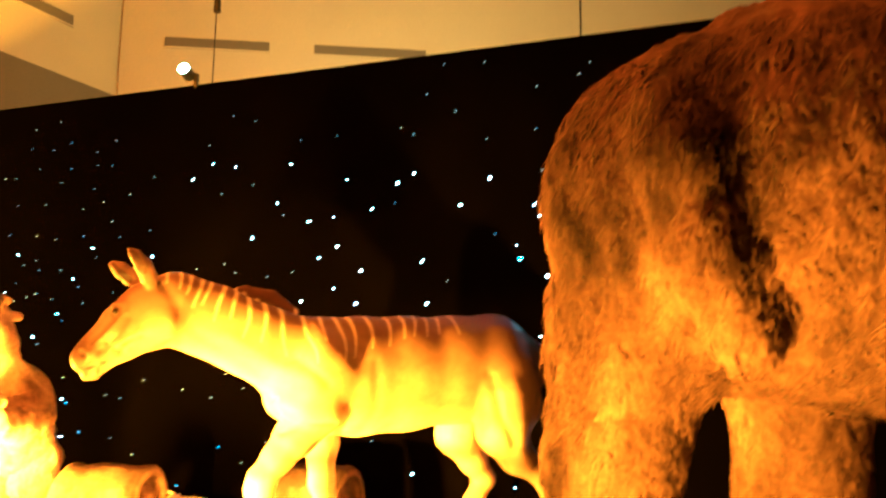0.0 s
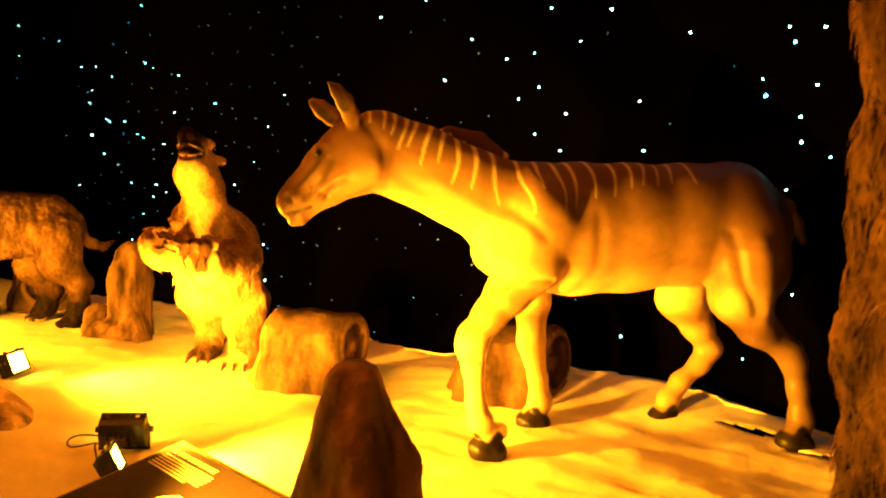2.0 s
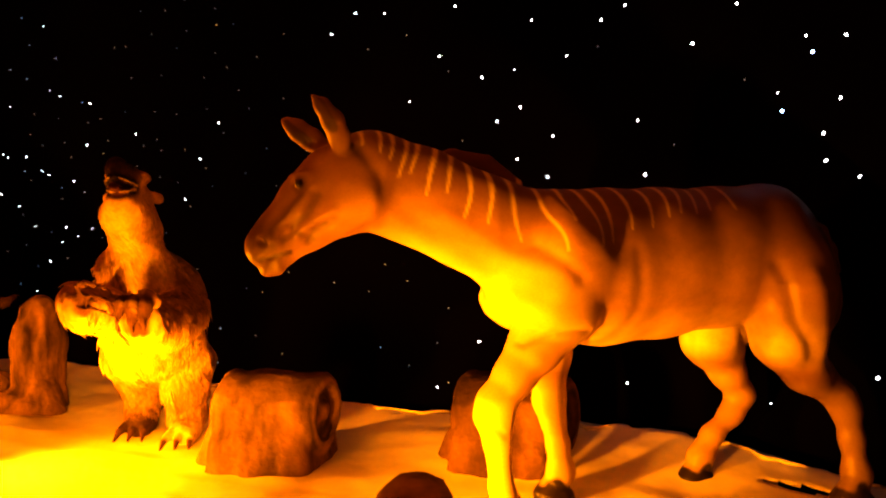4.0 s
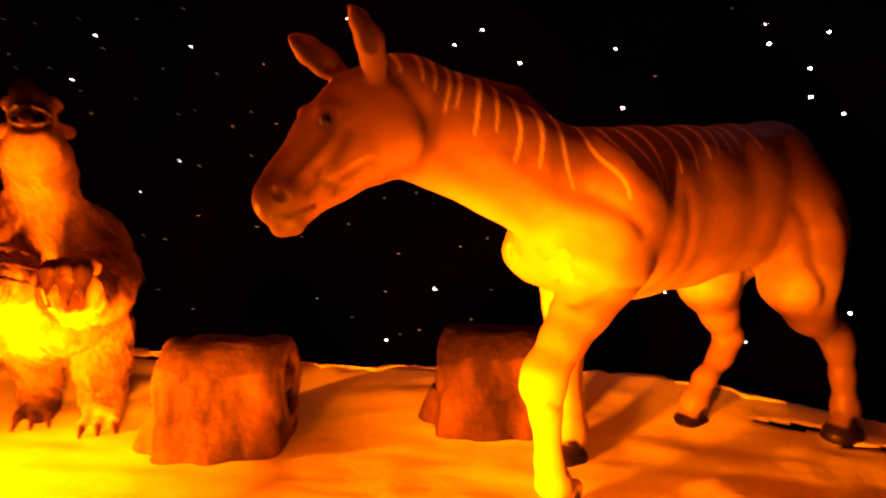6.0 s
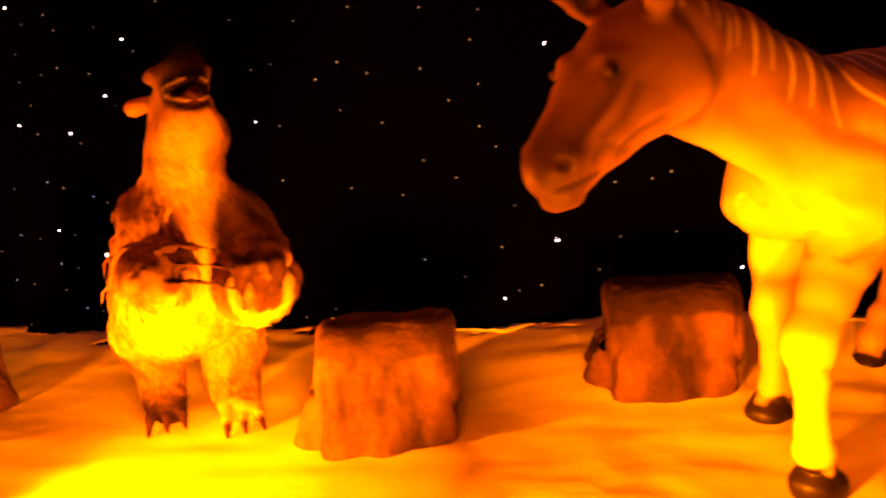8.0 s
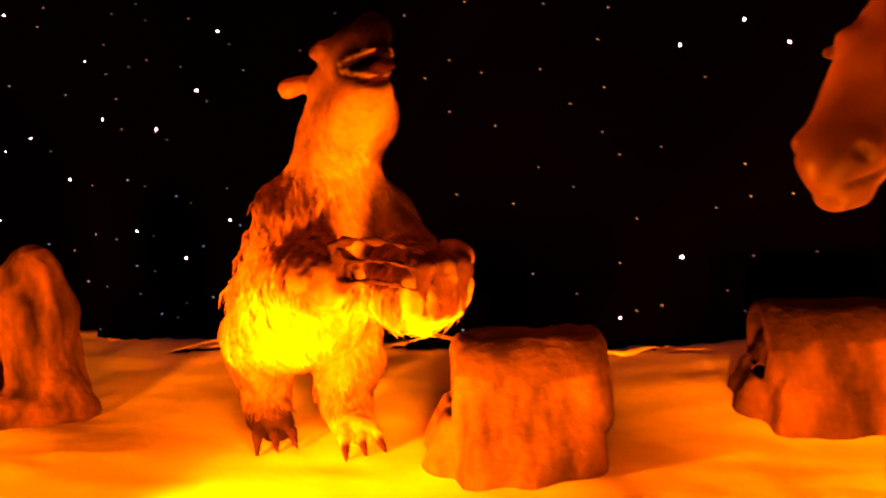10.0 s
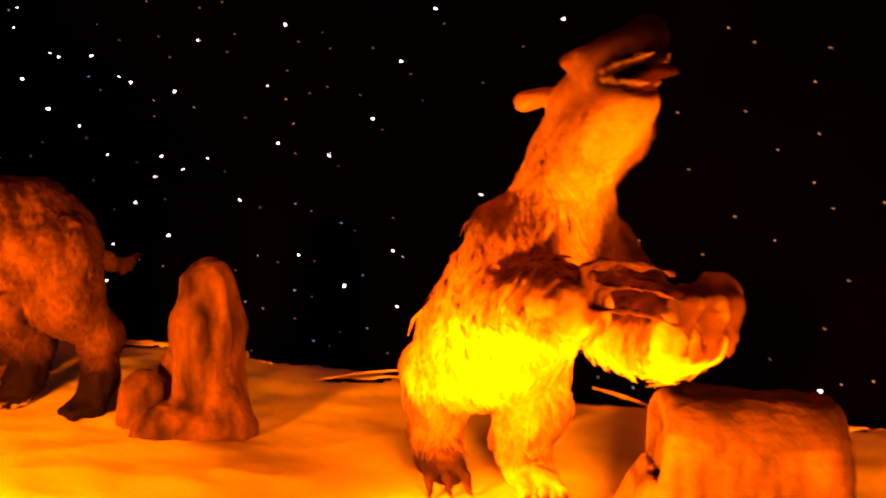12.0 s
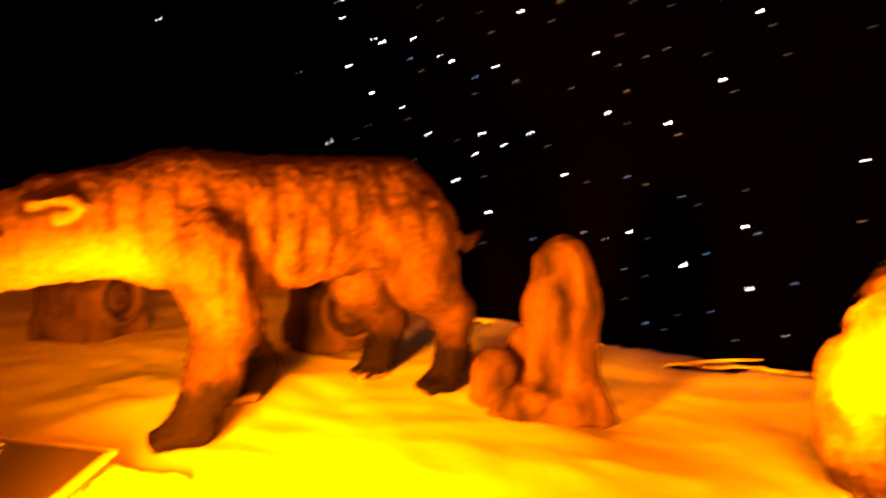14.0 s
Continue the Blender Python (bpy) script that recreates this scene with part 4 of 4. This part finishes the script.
    for s in (1, -1):
        for path in (((0.38, 0.05 + 0.060 * s, 1.352), (0.45, 0.05 + 0.048 * s, 1.342), (0.49, 0.05 + 0.015 * s, 1.332)), ((0.38, 0.05 + 0.065 * s, 1.372), (0.46, 0.05 + 0.052 * s, 1.386), (0.524, 0.05 + 0.02 * s, 1.396))):
            gum = np.minimum(seg_dist(w, path[0], path[1])[0], seg_dist(w, path[1], path[2])[0])
            col = blend(col, (0.45, 0.32, 0.19), np.clip((0.0065 - gum) / 0.003, 0, 1) * 0.5)
        eye = np.linalg.norm(w - np.array((0.315, 0.05 + 0.100 * s, 1.402)), axis=1)
        col = blend(col, (0.02, 0.01, 0.008), np.clip((0.022 - eye) / 0.006, 0, 1))
    hair = locks(rng, v, n, col, 24000, 0.055, 0.0048, lambda p: (p[:, 2] < 1.10) & (p[:, 2] > 0.12) & (p[:, 0] < 0.68) & ((p[:, 0] < 0.60) | (p[:, 2] < 0.84)), 1.0, 0.13, 0.22)
    neck = locks(rng, v, n, col, 6500, 0.045, 0.0046, lambda p: (p[:, 2] < 1.33) & (p[:, 2] > 1.05) & (p[:, 0] < 0.40), 1.0, 0.14, 0.22)
    tufts = locks(rng, v, n, col, 260, 0.085, 0.010, lambda p: (p[:, 2] < 1.05) & (p[:, 2] > 0.6) & (p[:, 0] < 0.3), 0.9, 0.4, 0.3)
    for more in (neck, tufts):
        nv = len(hair[0])
        hair = (np.concatenate([hair[0], more[0]]), hair[1] + [tuple(q + nv for q in t) for t in more[1]], np.concatenate([hair[2], more[2]]), np.concatenate([hair[3], more[3]]))
    for q in (v, hair[0]):
        # the whole animal leans forward from the ankles
        q[:, 0] += 0.32 * np.clip((q[:, 2] - 0.15) / 1.1, 0, 1.1)
        q[:, 1] -= 0.085 * np.clip((q[:, 2] - 0.9) / 0.25, 0, 1)
        q[:, 2] *= 0.965
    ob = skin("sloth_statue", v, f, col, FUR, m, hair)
    return tagged(ob, "upright shaggy brown ground sloth statue, mouth open, dark claws", "statue")


sloth_statue(place(-4.52, 3.50, -55))


def cat_statue(m):
    P = []
    P += chain([(-0.55, 0, 0.80, 0.18), (-0.44, 0, 0.83, 0.24), (-0.2, 0, 0.83, 0.25), (0.05, 0, 0.82, 0.27), (0.32, 0, 0.83, 0.28), (0.52, 0, 0.86, 0.27)], 0.07, 0.75)
    P += chain([(0.54, 0, 0.87, 0.24), (0.75, 0, 0.87, 0.20), (0.95, 0, 0.86, 0.19), (1.10, 0, 0.83, 0.145), (1.24, 0, 0.79, 0.10)], 0.06, 0.8)
    P += chain([(1.0, 0, 0.75, 0.09), (1.22, 0, 0.70, 0.07)], 0.04)
    P += chain([(0.56, 0.05, 1.03, 0.09), (0.46, 0.06, 1.03, 0.10)], 0.06)
    F = []
    for s in (1, -1):
        # laid-back ears with a rolled rim
        F += chain([(1.05, 0.12 * s, 0.86, 0.04), (0.95, 0.135 * s, 0.855, 0.045)], 0.03)
        F += [((1.05, 0.19 * s, 0.853, 0.016), (0.95, 0.20 * s, 0.853, 0.024), 0.012, 1.0, True)]
        F += chain([(1.06, 0.155 * s, 0.872, 0.012), (1.0, 0.175 * s, 0.886, 0.015), (0.94, 0.182 * s, 0.882, 0.017), (0.905, 0.18 * s, 0.855, 0.018), (0.925, 0.178 * s, 0.828, 0.016), (0.985, 0.17 * s, 0.82, 0.012)], 0.01)
        F += chain([(1.19, 0.085 * s, 0.80, 0.03), (1.13, 0.10 * s, 0.82, 0.03)], 0.02)
        F += [((1.195, 0.115 * s, 0.785, 0.014), (1.17, 0.12 * s, 0.785, 0.014), 0.01, 1.0, True)]
        F += chain([(1.24, 0.06 * s, 0.70, 0.05), (1.12, 0.10 * s, 0.68, 0.06)], 0.03)
        F += [((1.33, 0.09 * s, 0.66, 0.012), (1.12, 0.15 * s, 0.665, 0.012), 0.012, 1.0, True)]
    P += [((a[0] - 0.05, a[1], a[2] + 0.09, a[3]), (b[0] - 0.05, b[1], b[2] + 0.09, b[3]), k, sq, cut) for a, b, k, sq, cut in F]
    P += chain([(0.44, 0.16, 0.74, 0.18), (0.37, 0.2, 0.48, 0.125), (0.44, 0.2, 0.25, 0.098), (0.53, 0.2, 0.08, 0.085), (0.63, 0.2, 0.035, 0.06)], 0.06)
    P += chain([(0.38, -0.16, 0.74, 0.17), (0.27, -0.18, 0.40, 0.10), (0.17, -0.17, 0.15, 0.085), (0.22, -0.16, 0.045, 0.07)], 0.06)
    P += chain([(-0.50, 0.13, 0.74, 0.2), (-0.52, 0.18, 0.53, 0.14), (-0.66, 0.2, 0.36, 0.085), (-0.65, 0.2, 0.17, 0.072), (-0.60, 0.2, 0.05, 0.075)], 0.06)
    P += chain([(-0.42, -0.13, 0.70, 0.2), (-0.35, -0.16, 0.48, 0.13), (-0.49, -0.17, 0.29, 0.085), (-0.45, -0.16, 0.12, 0.075), (-0.39, -0.15, 0.05, 0.07)], 0.06)
    P += chain([(-0.66, 0.02, 0.76, 0.06), (-0.78, 0.0, 0.68, 0.036), (-0.87, -0.02, 0.645, 0.030), (-0.95, -0.04, 0.69, 0.012)], 0.03)
    for px, py in ((0.62, 0.2), (0.24, -0.16), (-0.56, 0.2), (-0.37, -0.15)):
        for k in (-1, 0, 1):
            P += chain([(px, py + 0.045 * k, 0.045, 0.035), (px + 0.055, py + 0.05 * k, 0.03, 0.030)], 0.012)
    v, f = sculpt(P, 0.0115)
    n = skin_normals(v, f)
    v = v + n * (ripple(v * np.array([1, 1, 0.6]), 12, 0.012, 4, 3.0) + ripple(v, 34, 0.006, 2, 5.0))[:, None]
    v[v[:, 2] < -0.012, 2] = -0.012
    x, y, z = v.T
    col = np.tile((0.125, 0.064, 0.027), (len(v), 1)) * np.clip(1 + ripple(v * np.array([1, 1, 0.7]), 11, 0.6, 4, 8.0), 0.4, 1.9)[:, None]
    wob = ripple(v * np.array([1, 1, 0.5]), 3.0, 1.0, 3, 1.0)
    gate = np.clip(ripple(v, 5.0, 1.0, 3, 9.0) * 1.4 + 0.75, 0, 1)
    st = np.clip((np.sin(x * 52 + wob * 2.2) - 0.2) / 0.5, 0, 1) * np.clip((z - 0.52) / 0.12, 0, 1) * np.clip((0.95 - x) / 0.1, 0, 1) * gate
    col = blend(col, (0.034, 0.014, 0.006), st * 0.80)
    col = blend(col, (0.045, 0.02, 0.010), np.clip((z - 0.95) / 0.13, 0, 1) * np.clip((1.3 - x) / 0.1, 0, 1) * 0.8)
    # hindquarters darkened in the colour, standing in for weaker light there
    col = blend(col, (0.022, 0.0095, 0.0048), np.clip((-0.02 - x) / 0.35, 0, 1) * 0.45)
    col = blend(col, (0.40, 0.28, 0.155), np.clip((x - 0.58) / 0.12, 0, 1) * np.clip((0.88 - z) / 0.14, 0, 1) * (z > 0.5) * 0.8)
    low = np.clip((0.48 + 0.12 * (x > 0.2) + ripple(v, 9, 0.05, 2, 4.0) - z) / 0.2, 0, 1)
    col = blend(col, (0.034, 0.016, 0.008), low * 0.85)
    for s in (1, -1):
        rim = np.min([seg_dist(v - np.array((-0.05, 0, 0.09)), a, b)[0] for a, b in zip(((1.06, 0.16 * s, 0.872), (1.0, 0.182 * s, 0.89), (0.93, 0.19 * s, 0.885), (0.90, 0.19 * s, 0.855), (0.92, 0.185 * s, 0.825)), ((1.0, 0.182 * s, 0.89), (0.93, 0.19 * s, 0.885), (0.90, 0.19 * s, 0.855), (0.92, 0.185 * s, 0.825), (0.985, 0.175 * s, 0.815)))], axis=0)
        hole = seg_dist(v - np.array((-0.05, 0, 0.09)), (1.10, 0.15 * s, 0.848), (0.95, 0.165 * s, 0.855))[0]
        col = blend(col, (0.05, 0.022, 0.012), np.clip((0.03 - hole) / 0.012, 0, 1))
        col = blend(col, (0.34, 0.22, 0.115), np.clip((0.026 - rim) / 0.008, 0, 1))
        d = np.linalg.norm(v - np.array((1.13, 0.115 * s, 0.875)), axis=1)
        col = blend(col, (0.02, 0.012, 0.01), np.clip((0.032 - d) / 0.01, 0, 1))
    nz = np.linalg.norm(v - np.array((1.33, 0, 0.81)), axis=1)
    col = blend(col, (0.03, 0.018, 0.015), np.clip((0.06 - nz) / 0.02, 0, 1))
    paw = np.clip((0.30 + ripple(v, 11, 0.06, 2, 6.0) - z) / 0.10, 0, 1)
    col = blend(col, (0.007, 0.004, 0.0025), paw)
    toe = np.clip((0.055 - z) / 0.02, 0, 1) * (np.sin(y * 130) > 0.55)
    col = blend(col, (0.45, 0.33, 0.2), toe * 0.7 * (x < 0.6) * (y < 0.1))
    hair = locks(rng, v, n, col, 9000, 0.032, 0.005, lambda p: (p[:, 2] > 0.2) & (p[:, 0] < 0.85), 0.9, 0.18, 0.3)
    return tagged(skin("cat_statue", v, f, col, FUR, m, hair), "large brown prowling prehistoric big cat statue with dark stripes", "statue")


cat_statue(place(-6.95, 2.95, -108.7))


def mammoth_statue(m):
    P = []
    P += chain([(0.36, -0.26, 1.68, 0.60), (0.75, -0.24, 1.72, 0.70), (1.3, -0.14, 1.76, 0.80), (2.0, 0, 1.75, 0.80)], 0.2, 0.85)
    P += chain([(0.08, -0.24, 1.25, 0.33), (0.0, -0.30, 0.80, 0.22), (0.0, -0.30, 0.35, 0.19), (0.0, -0.30, 0.0, 0.20)], 0.10)
    P += chain([(0.70, 0.28, 1.25, 0.34), (0.72, 0.30, 0.7, 0.225), (0.72, 0.30, 0.0, 0.225)], 0.10)
    P += chain([(1.7, -0.2, 1.3, 0.36), (1.7, -0.22, 0.7, 0.24), (1.7, -0.22, 0.0, 0.24)], 0.10)
    # tail hanging over the flank
    P += chain([(0.20, -0.72, 1.95, 0.07), (0.24, -0.77, 1.75, 0.08), (0.32, -0.77, 1.45, 0.08), (0.42, -0.72, 1.2, 0.09)], 0.14)
    v, f = sculpt(P, 0.022)
    n = skin_normals(v, f)
    v = v + n * (ripple(v * np.array([1, 1, 0.5]), 5, 0.03, 4, 3.0) + ripple(v * np.array([1, 1, 0.6]), 16, 0.016, 3, 5.0))[:, None]
    v[v[:, 2] < -0.012, 2] = -0.012
    col = np.tile((0.080, 0.038, 0.0150), (len(v), 1)) * np.clip(1 + ripple(v * np.array([1, 1, 0.6]), 2.6, 1.0, 3, 8.0) + ripple(v * np.array([1, 1, 0.6]), 9, 0.6, 4, 2.0), 0.2, 2.8)[:, None]
    hair = locks(rng, v, n, col, 42000, 0.060, 0.0042, lambda p: (p[:, 2] < 2.2) & (p[:, 0] < 1.2), 0.9, 0.22, 0.35)
    return tagged(skin("mammoth_statue", v, f, col, FUR, m, hair), "huge shaggy brown mammoth statue with thick furry legs", "statue")


mammoth_statue(place(-0.70, 3.20, 8))


# ---- floodlights and signs ----
def half_drum(w, r, bm=None):
    """A housing with a flat front and a rounded back, lying along x."""
    bm = bm or bmesh.new()
    outline = [(0.0, r), (r * 0.35, r)] + [(0.35 * r + r * 0.75 * math.sin(a), r * math.cos(a)) for a in np.linspace(0.2, math.pi - 0.2, 9)] + [(r * 0.35, -r), (0.0, -r)]
    ends = [[bm.verts.new((sx * w / 2, -p, q)) for p, q in outline] for sx in (-1, 1)]
    k = len(outline)
    for i in range(k):
        bm.faces.new((ends[0][i], ends[0][(i + 1) % k], ends[1][(i + 1) % k], ends[1][i]))
    bm.faces.new(ends[0][::-1])
    bm.faces.new(ends[1])
    bmesh.ops.recalc_face_normals(bm, faces=bm.faces)
    bmesh.ops.bevel(bm, geom=[e for e in bm.edges if e.calc_face_angle(0) > 0.9], offset=0.004, segments=2, affect="EDGES", profile=0.5)
    return bm


def floodlight(m, size, tilt, label):
    base = tagged(new("floodlight"), label, "floodlight", "floodlights on the sand")
    w, r = size
    up = pose(0, 0, r * 1.15) @ Matrix.Rotation(radians(tilt), 4, "X")

    def put(name, bm, material, lab="", smooth=False):
        bm.transform(up)
        return part(name, bm, material, base, lab, smooth)
    put("housing", half_drum(w, r), BLACK)
    put("glass", box((w * 0.86, 0.004, r * 1.6), pose(0, 0.006, 0)), BULB, "glowing amber glass")
    frame_bm = box((w, 0.014, 0.014), pose(0, 0.006, r * 0.93), 0.003)
    frame_bm = box((w, 0.014, 0.014), pose(0, 0.006, -r * 0.93), 0.003, frame_bm)
    for sx in (1, -1):
        frame_bm = box((0.012, 0.014, 2 * r), pose(sx * (w / 2 - 0.006), 0.006, 0), 0.003, frame_bm)
    put("glass_frame", frame_bm, BLACK)
    for k in range(5):
        put("cooling_fin", box((0.004, r * 0.5, r * 1.1), pose((k - 2) * w * 0.15, -r * 1.0, 0)), BLACK)
    put("junction_box", box((w * 0.3, r * 0.4, r * 0.6), pose(0, -r * 1.15, 0), 0.006), BLACK)
    for sx in (1, -1):
        part("bracket_arm", box((0.006, 0.022, r * 1.5), pose(sx * (w / 2 + 0.008), -r * 0.3, r * 0.7), 0.002), BLACK, base)
        part("bracket_knob", rod((sx * (w / 2 + 0.004), -r * 0.3, r * 1.15), (sx * (w / 2 + 0.024), -r * 0.3, r * 1.15), 0.014, 12), BLACK, base)
        put("catch", box((0.02, 0.01, 0.02), pose(sx * w * 0.33, -r * 0.2, r * 1.03), 0.002), EDGE, "brass-coloured catch")
    part("foot", box((w + 0.02, 0.03, 0.006), pose(0, -r * 0.3, 0.003), 0.002), BLACK, base)
    curve = bpy.data.curves.new("cable", "CURVE")
    curve.dimensions, curve.bevel_depth, curve.bevel_resolution = "3D", 0.0035, 2
    sp = curve.splines.new("BEZIER")
    pts = ((-w * 0.1, -r * 1.3, r), (-w * 0.9, -r * 1.6, 0.09), (-w * 1.15, -r * 0.6, 0.02), (-w * 0.7, r * 0.5, 0.008))
    sp.bezier_points.add(len(pts) - 1)
    for p, q in zip(sp.bezier_points, pts):
        p.co, p.handle_left_type, p.handle_right_type = q, "AUTO", "AUTO"
    curve.materials.append(BLACK)
    ob = new("cable", curve)
    ob.parent = base
    base.matrix_world = m
    return base


floodlight(place(-3.57, 2.2, 45, 0.0), (0.19, 0.075), 25, "black metal floodlight with amber glow lying on the sand")
floodlight(place(-3.30, 2.0, -38, 0.0), (0.14, 0.055), 25, "small black floodlight tilted on the sand")
floodlight(place(-5.22, 2.45, -55, 0.0), (0.18, 0.07), 20, "black floodlight glowing amber on the sand")
# three fixtures out of view, added to go with the assumed lamps
floodlight(place(-2.55, 1.32, -7, 0.0), (0.18, 0.07), 20, "added unseen black floodlight at the platform edge facing the horse")
floodlight(place(-6.05, 1.38, 30, 0.0), (0.26, 0.10), 20, "added unseen large black floodlight at the platform edge facing the cat")
floodlight(place(-0.60, 1.70, -13, 0.0), (0.18, 0.07), 25, "added unseen black floodlight on the sand facing the mammoth")


def sign(m, label, face=0.0):
    """face: how far along the board the picture stands."""
    base = tagged(new("sign_board"), label, "sign", "information boards")
    part("panel", box((0.8, 0.5, 0.02), pose(0, 0, 0.0), 0.004), EDGE, base, "tan card panel")
    part("print", box((0.75, 0.45, 0.004), pose(0, 0, 0.013)), BOARD, base, "dark printed face")
    rt = random.Random(3)
    x = -0.34
    while x < -0.02:
        w = rt.choice((0.035, 0.055, 0.07))
        part("title_bar", box((w, 0.02, 0.002), pose(x + w / 2, 0.185, 0.017)), PRINT, base, "pale title word")
        x += w + 0.012
    for i in range(6):
        w = 0.36 - 0.08 * (i == 5) - 0.02 * rt.random()
        part("text_bar", box((w, 0.006, 0.002), pose(-0.34 + w / 2, 0.155 - i * 0.014, 0.017)), PRINT, base, "line of small pale print")
    bm = bmesh.new()
    ring = [(0.07 * math.cos(a) * (1 + 0.25 * math.sin(2 * a)), 0.05 * math.sin(a)) for a in np.linspace(0, 2 * math.pi, 24, endpoint=False)]
    for a, b in zip(ring, ring[1:] + ring[:1]):
        rod((a[0] + 0.02 + face, a[1] - 0.02, 0.016), (b[0] + 0.02 + face, b[1] - 0.02, 0.016), 0.003, 6, bm=bm)
    part("picture", bm, PRINT, base, "pale outline drawing")
    base.matrix_world = m
    return base


sign(pose(-2.68, 1.845, 0.10, 12, 0, -7), "dark printed information board tilted on the sand")
sign(pose(-5.04, 1.86, 0.16, 10, 0, 4), "dark printed information board on a stone base")
sign(pose(-6.98, 1.60, 0.10, 10, 0, 26), "dark printed information board beside a pale stone")
boulder("sign_rock", chain([(-0.2, 0, 0.0, 0.13), (0.25, 0.02, 0.0, 0.15)], 0.06) + chain([(0.36, 0.05, -0.02, 0.13), (0.55, 0.02, -0.03, 0.09)], 0.05),
        place(-4.72, 2.02, -8), "low tan artificial rock under an information board", tone=(0.42, 0.28, 0.16), seed=7)
boulder("sign_rock", chain([(-0.1, 0, -0.02, 0.09), (0.12, 0.0, -0.03, 0.08)], 0.05), place(-6.70, 2.05, 40), "small pale rock beside an information board", tone=(0.42, 0.28, 0.16), seed=8)


# ---- hall behind the backdrop ----
def vent(m, w):
    base = tagged(new("wall_vent"), "long narrow dark ventilation slot in the hall wall", "vent", "wall vents")
    part("recess", box((w, 0.03, 0.16)), GREYP, base)
    part("lip", box((w + 0.04, 0.05, 0.02), pose(0, 0, -0.09)), CREAM, base)
    base.matrix_world = m
    return base


hall_wall = pose(-9.7, 8.6, 0, 0, 0, 30)
vent(hall_wall @ pose(1.55, -0.09, 6.15), 1.7)
vent(hall_wall @ pose(4.1, -0.09, 6.15), 1.9)
vent(pose(-9.71, 6.9, 6.1, 0, 0, 90), 1.5)

lamp = tagged(new("wall_spotlight"), "black spotlight with a lit white lens on the backdrop top", "spotlight")
part("housing", rod((0, 0.02, 0), (0, -0.10, 0.02), 0.05, 16), BLACK, lamp)
part("lens", rod((0, -0.101, 0.02), (0, -0.106, 0.021), 0.043, 16), WHITEBULB, lamp, "bright white lens")
part("clamp", box((0.03, 0.05, 0.12), pose(0.06, 0.02, -0.04), 0.004), BLACK, lamp)
lamp.matrix_world = pose(-4.40, 4.62, 3.37, 0, 0, 20)
wire = tagged(new("hanging_cable"), "thin black cable with a dark connector hanging from the ceiling", "cable")
part("cable", rod((0, 0, 0), (0.02, 0, 5.43), 0.006, 6), BLACK, wire)
part("connector", rod((0.01, 0, 0.85), (0.012, 0, 1.10), 0.035, 10, 0.028), BLACK, wire)
wire.matrix_world = pose(-4.85, 5.4, 3.5)
wire = tagged(new("hanging_cable"), "thin dark rod hanging from the hall ceiling", "cable")
part("cable", rod((0, 0, 0), (0, 0, 4.40), 0.012, 6), BLACK, wire)
wire.matrix_world = pose(-1.9, 8.0, 4.53)
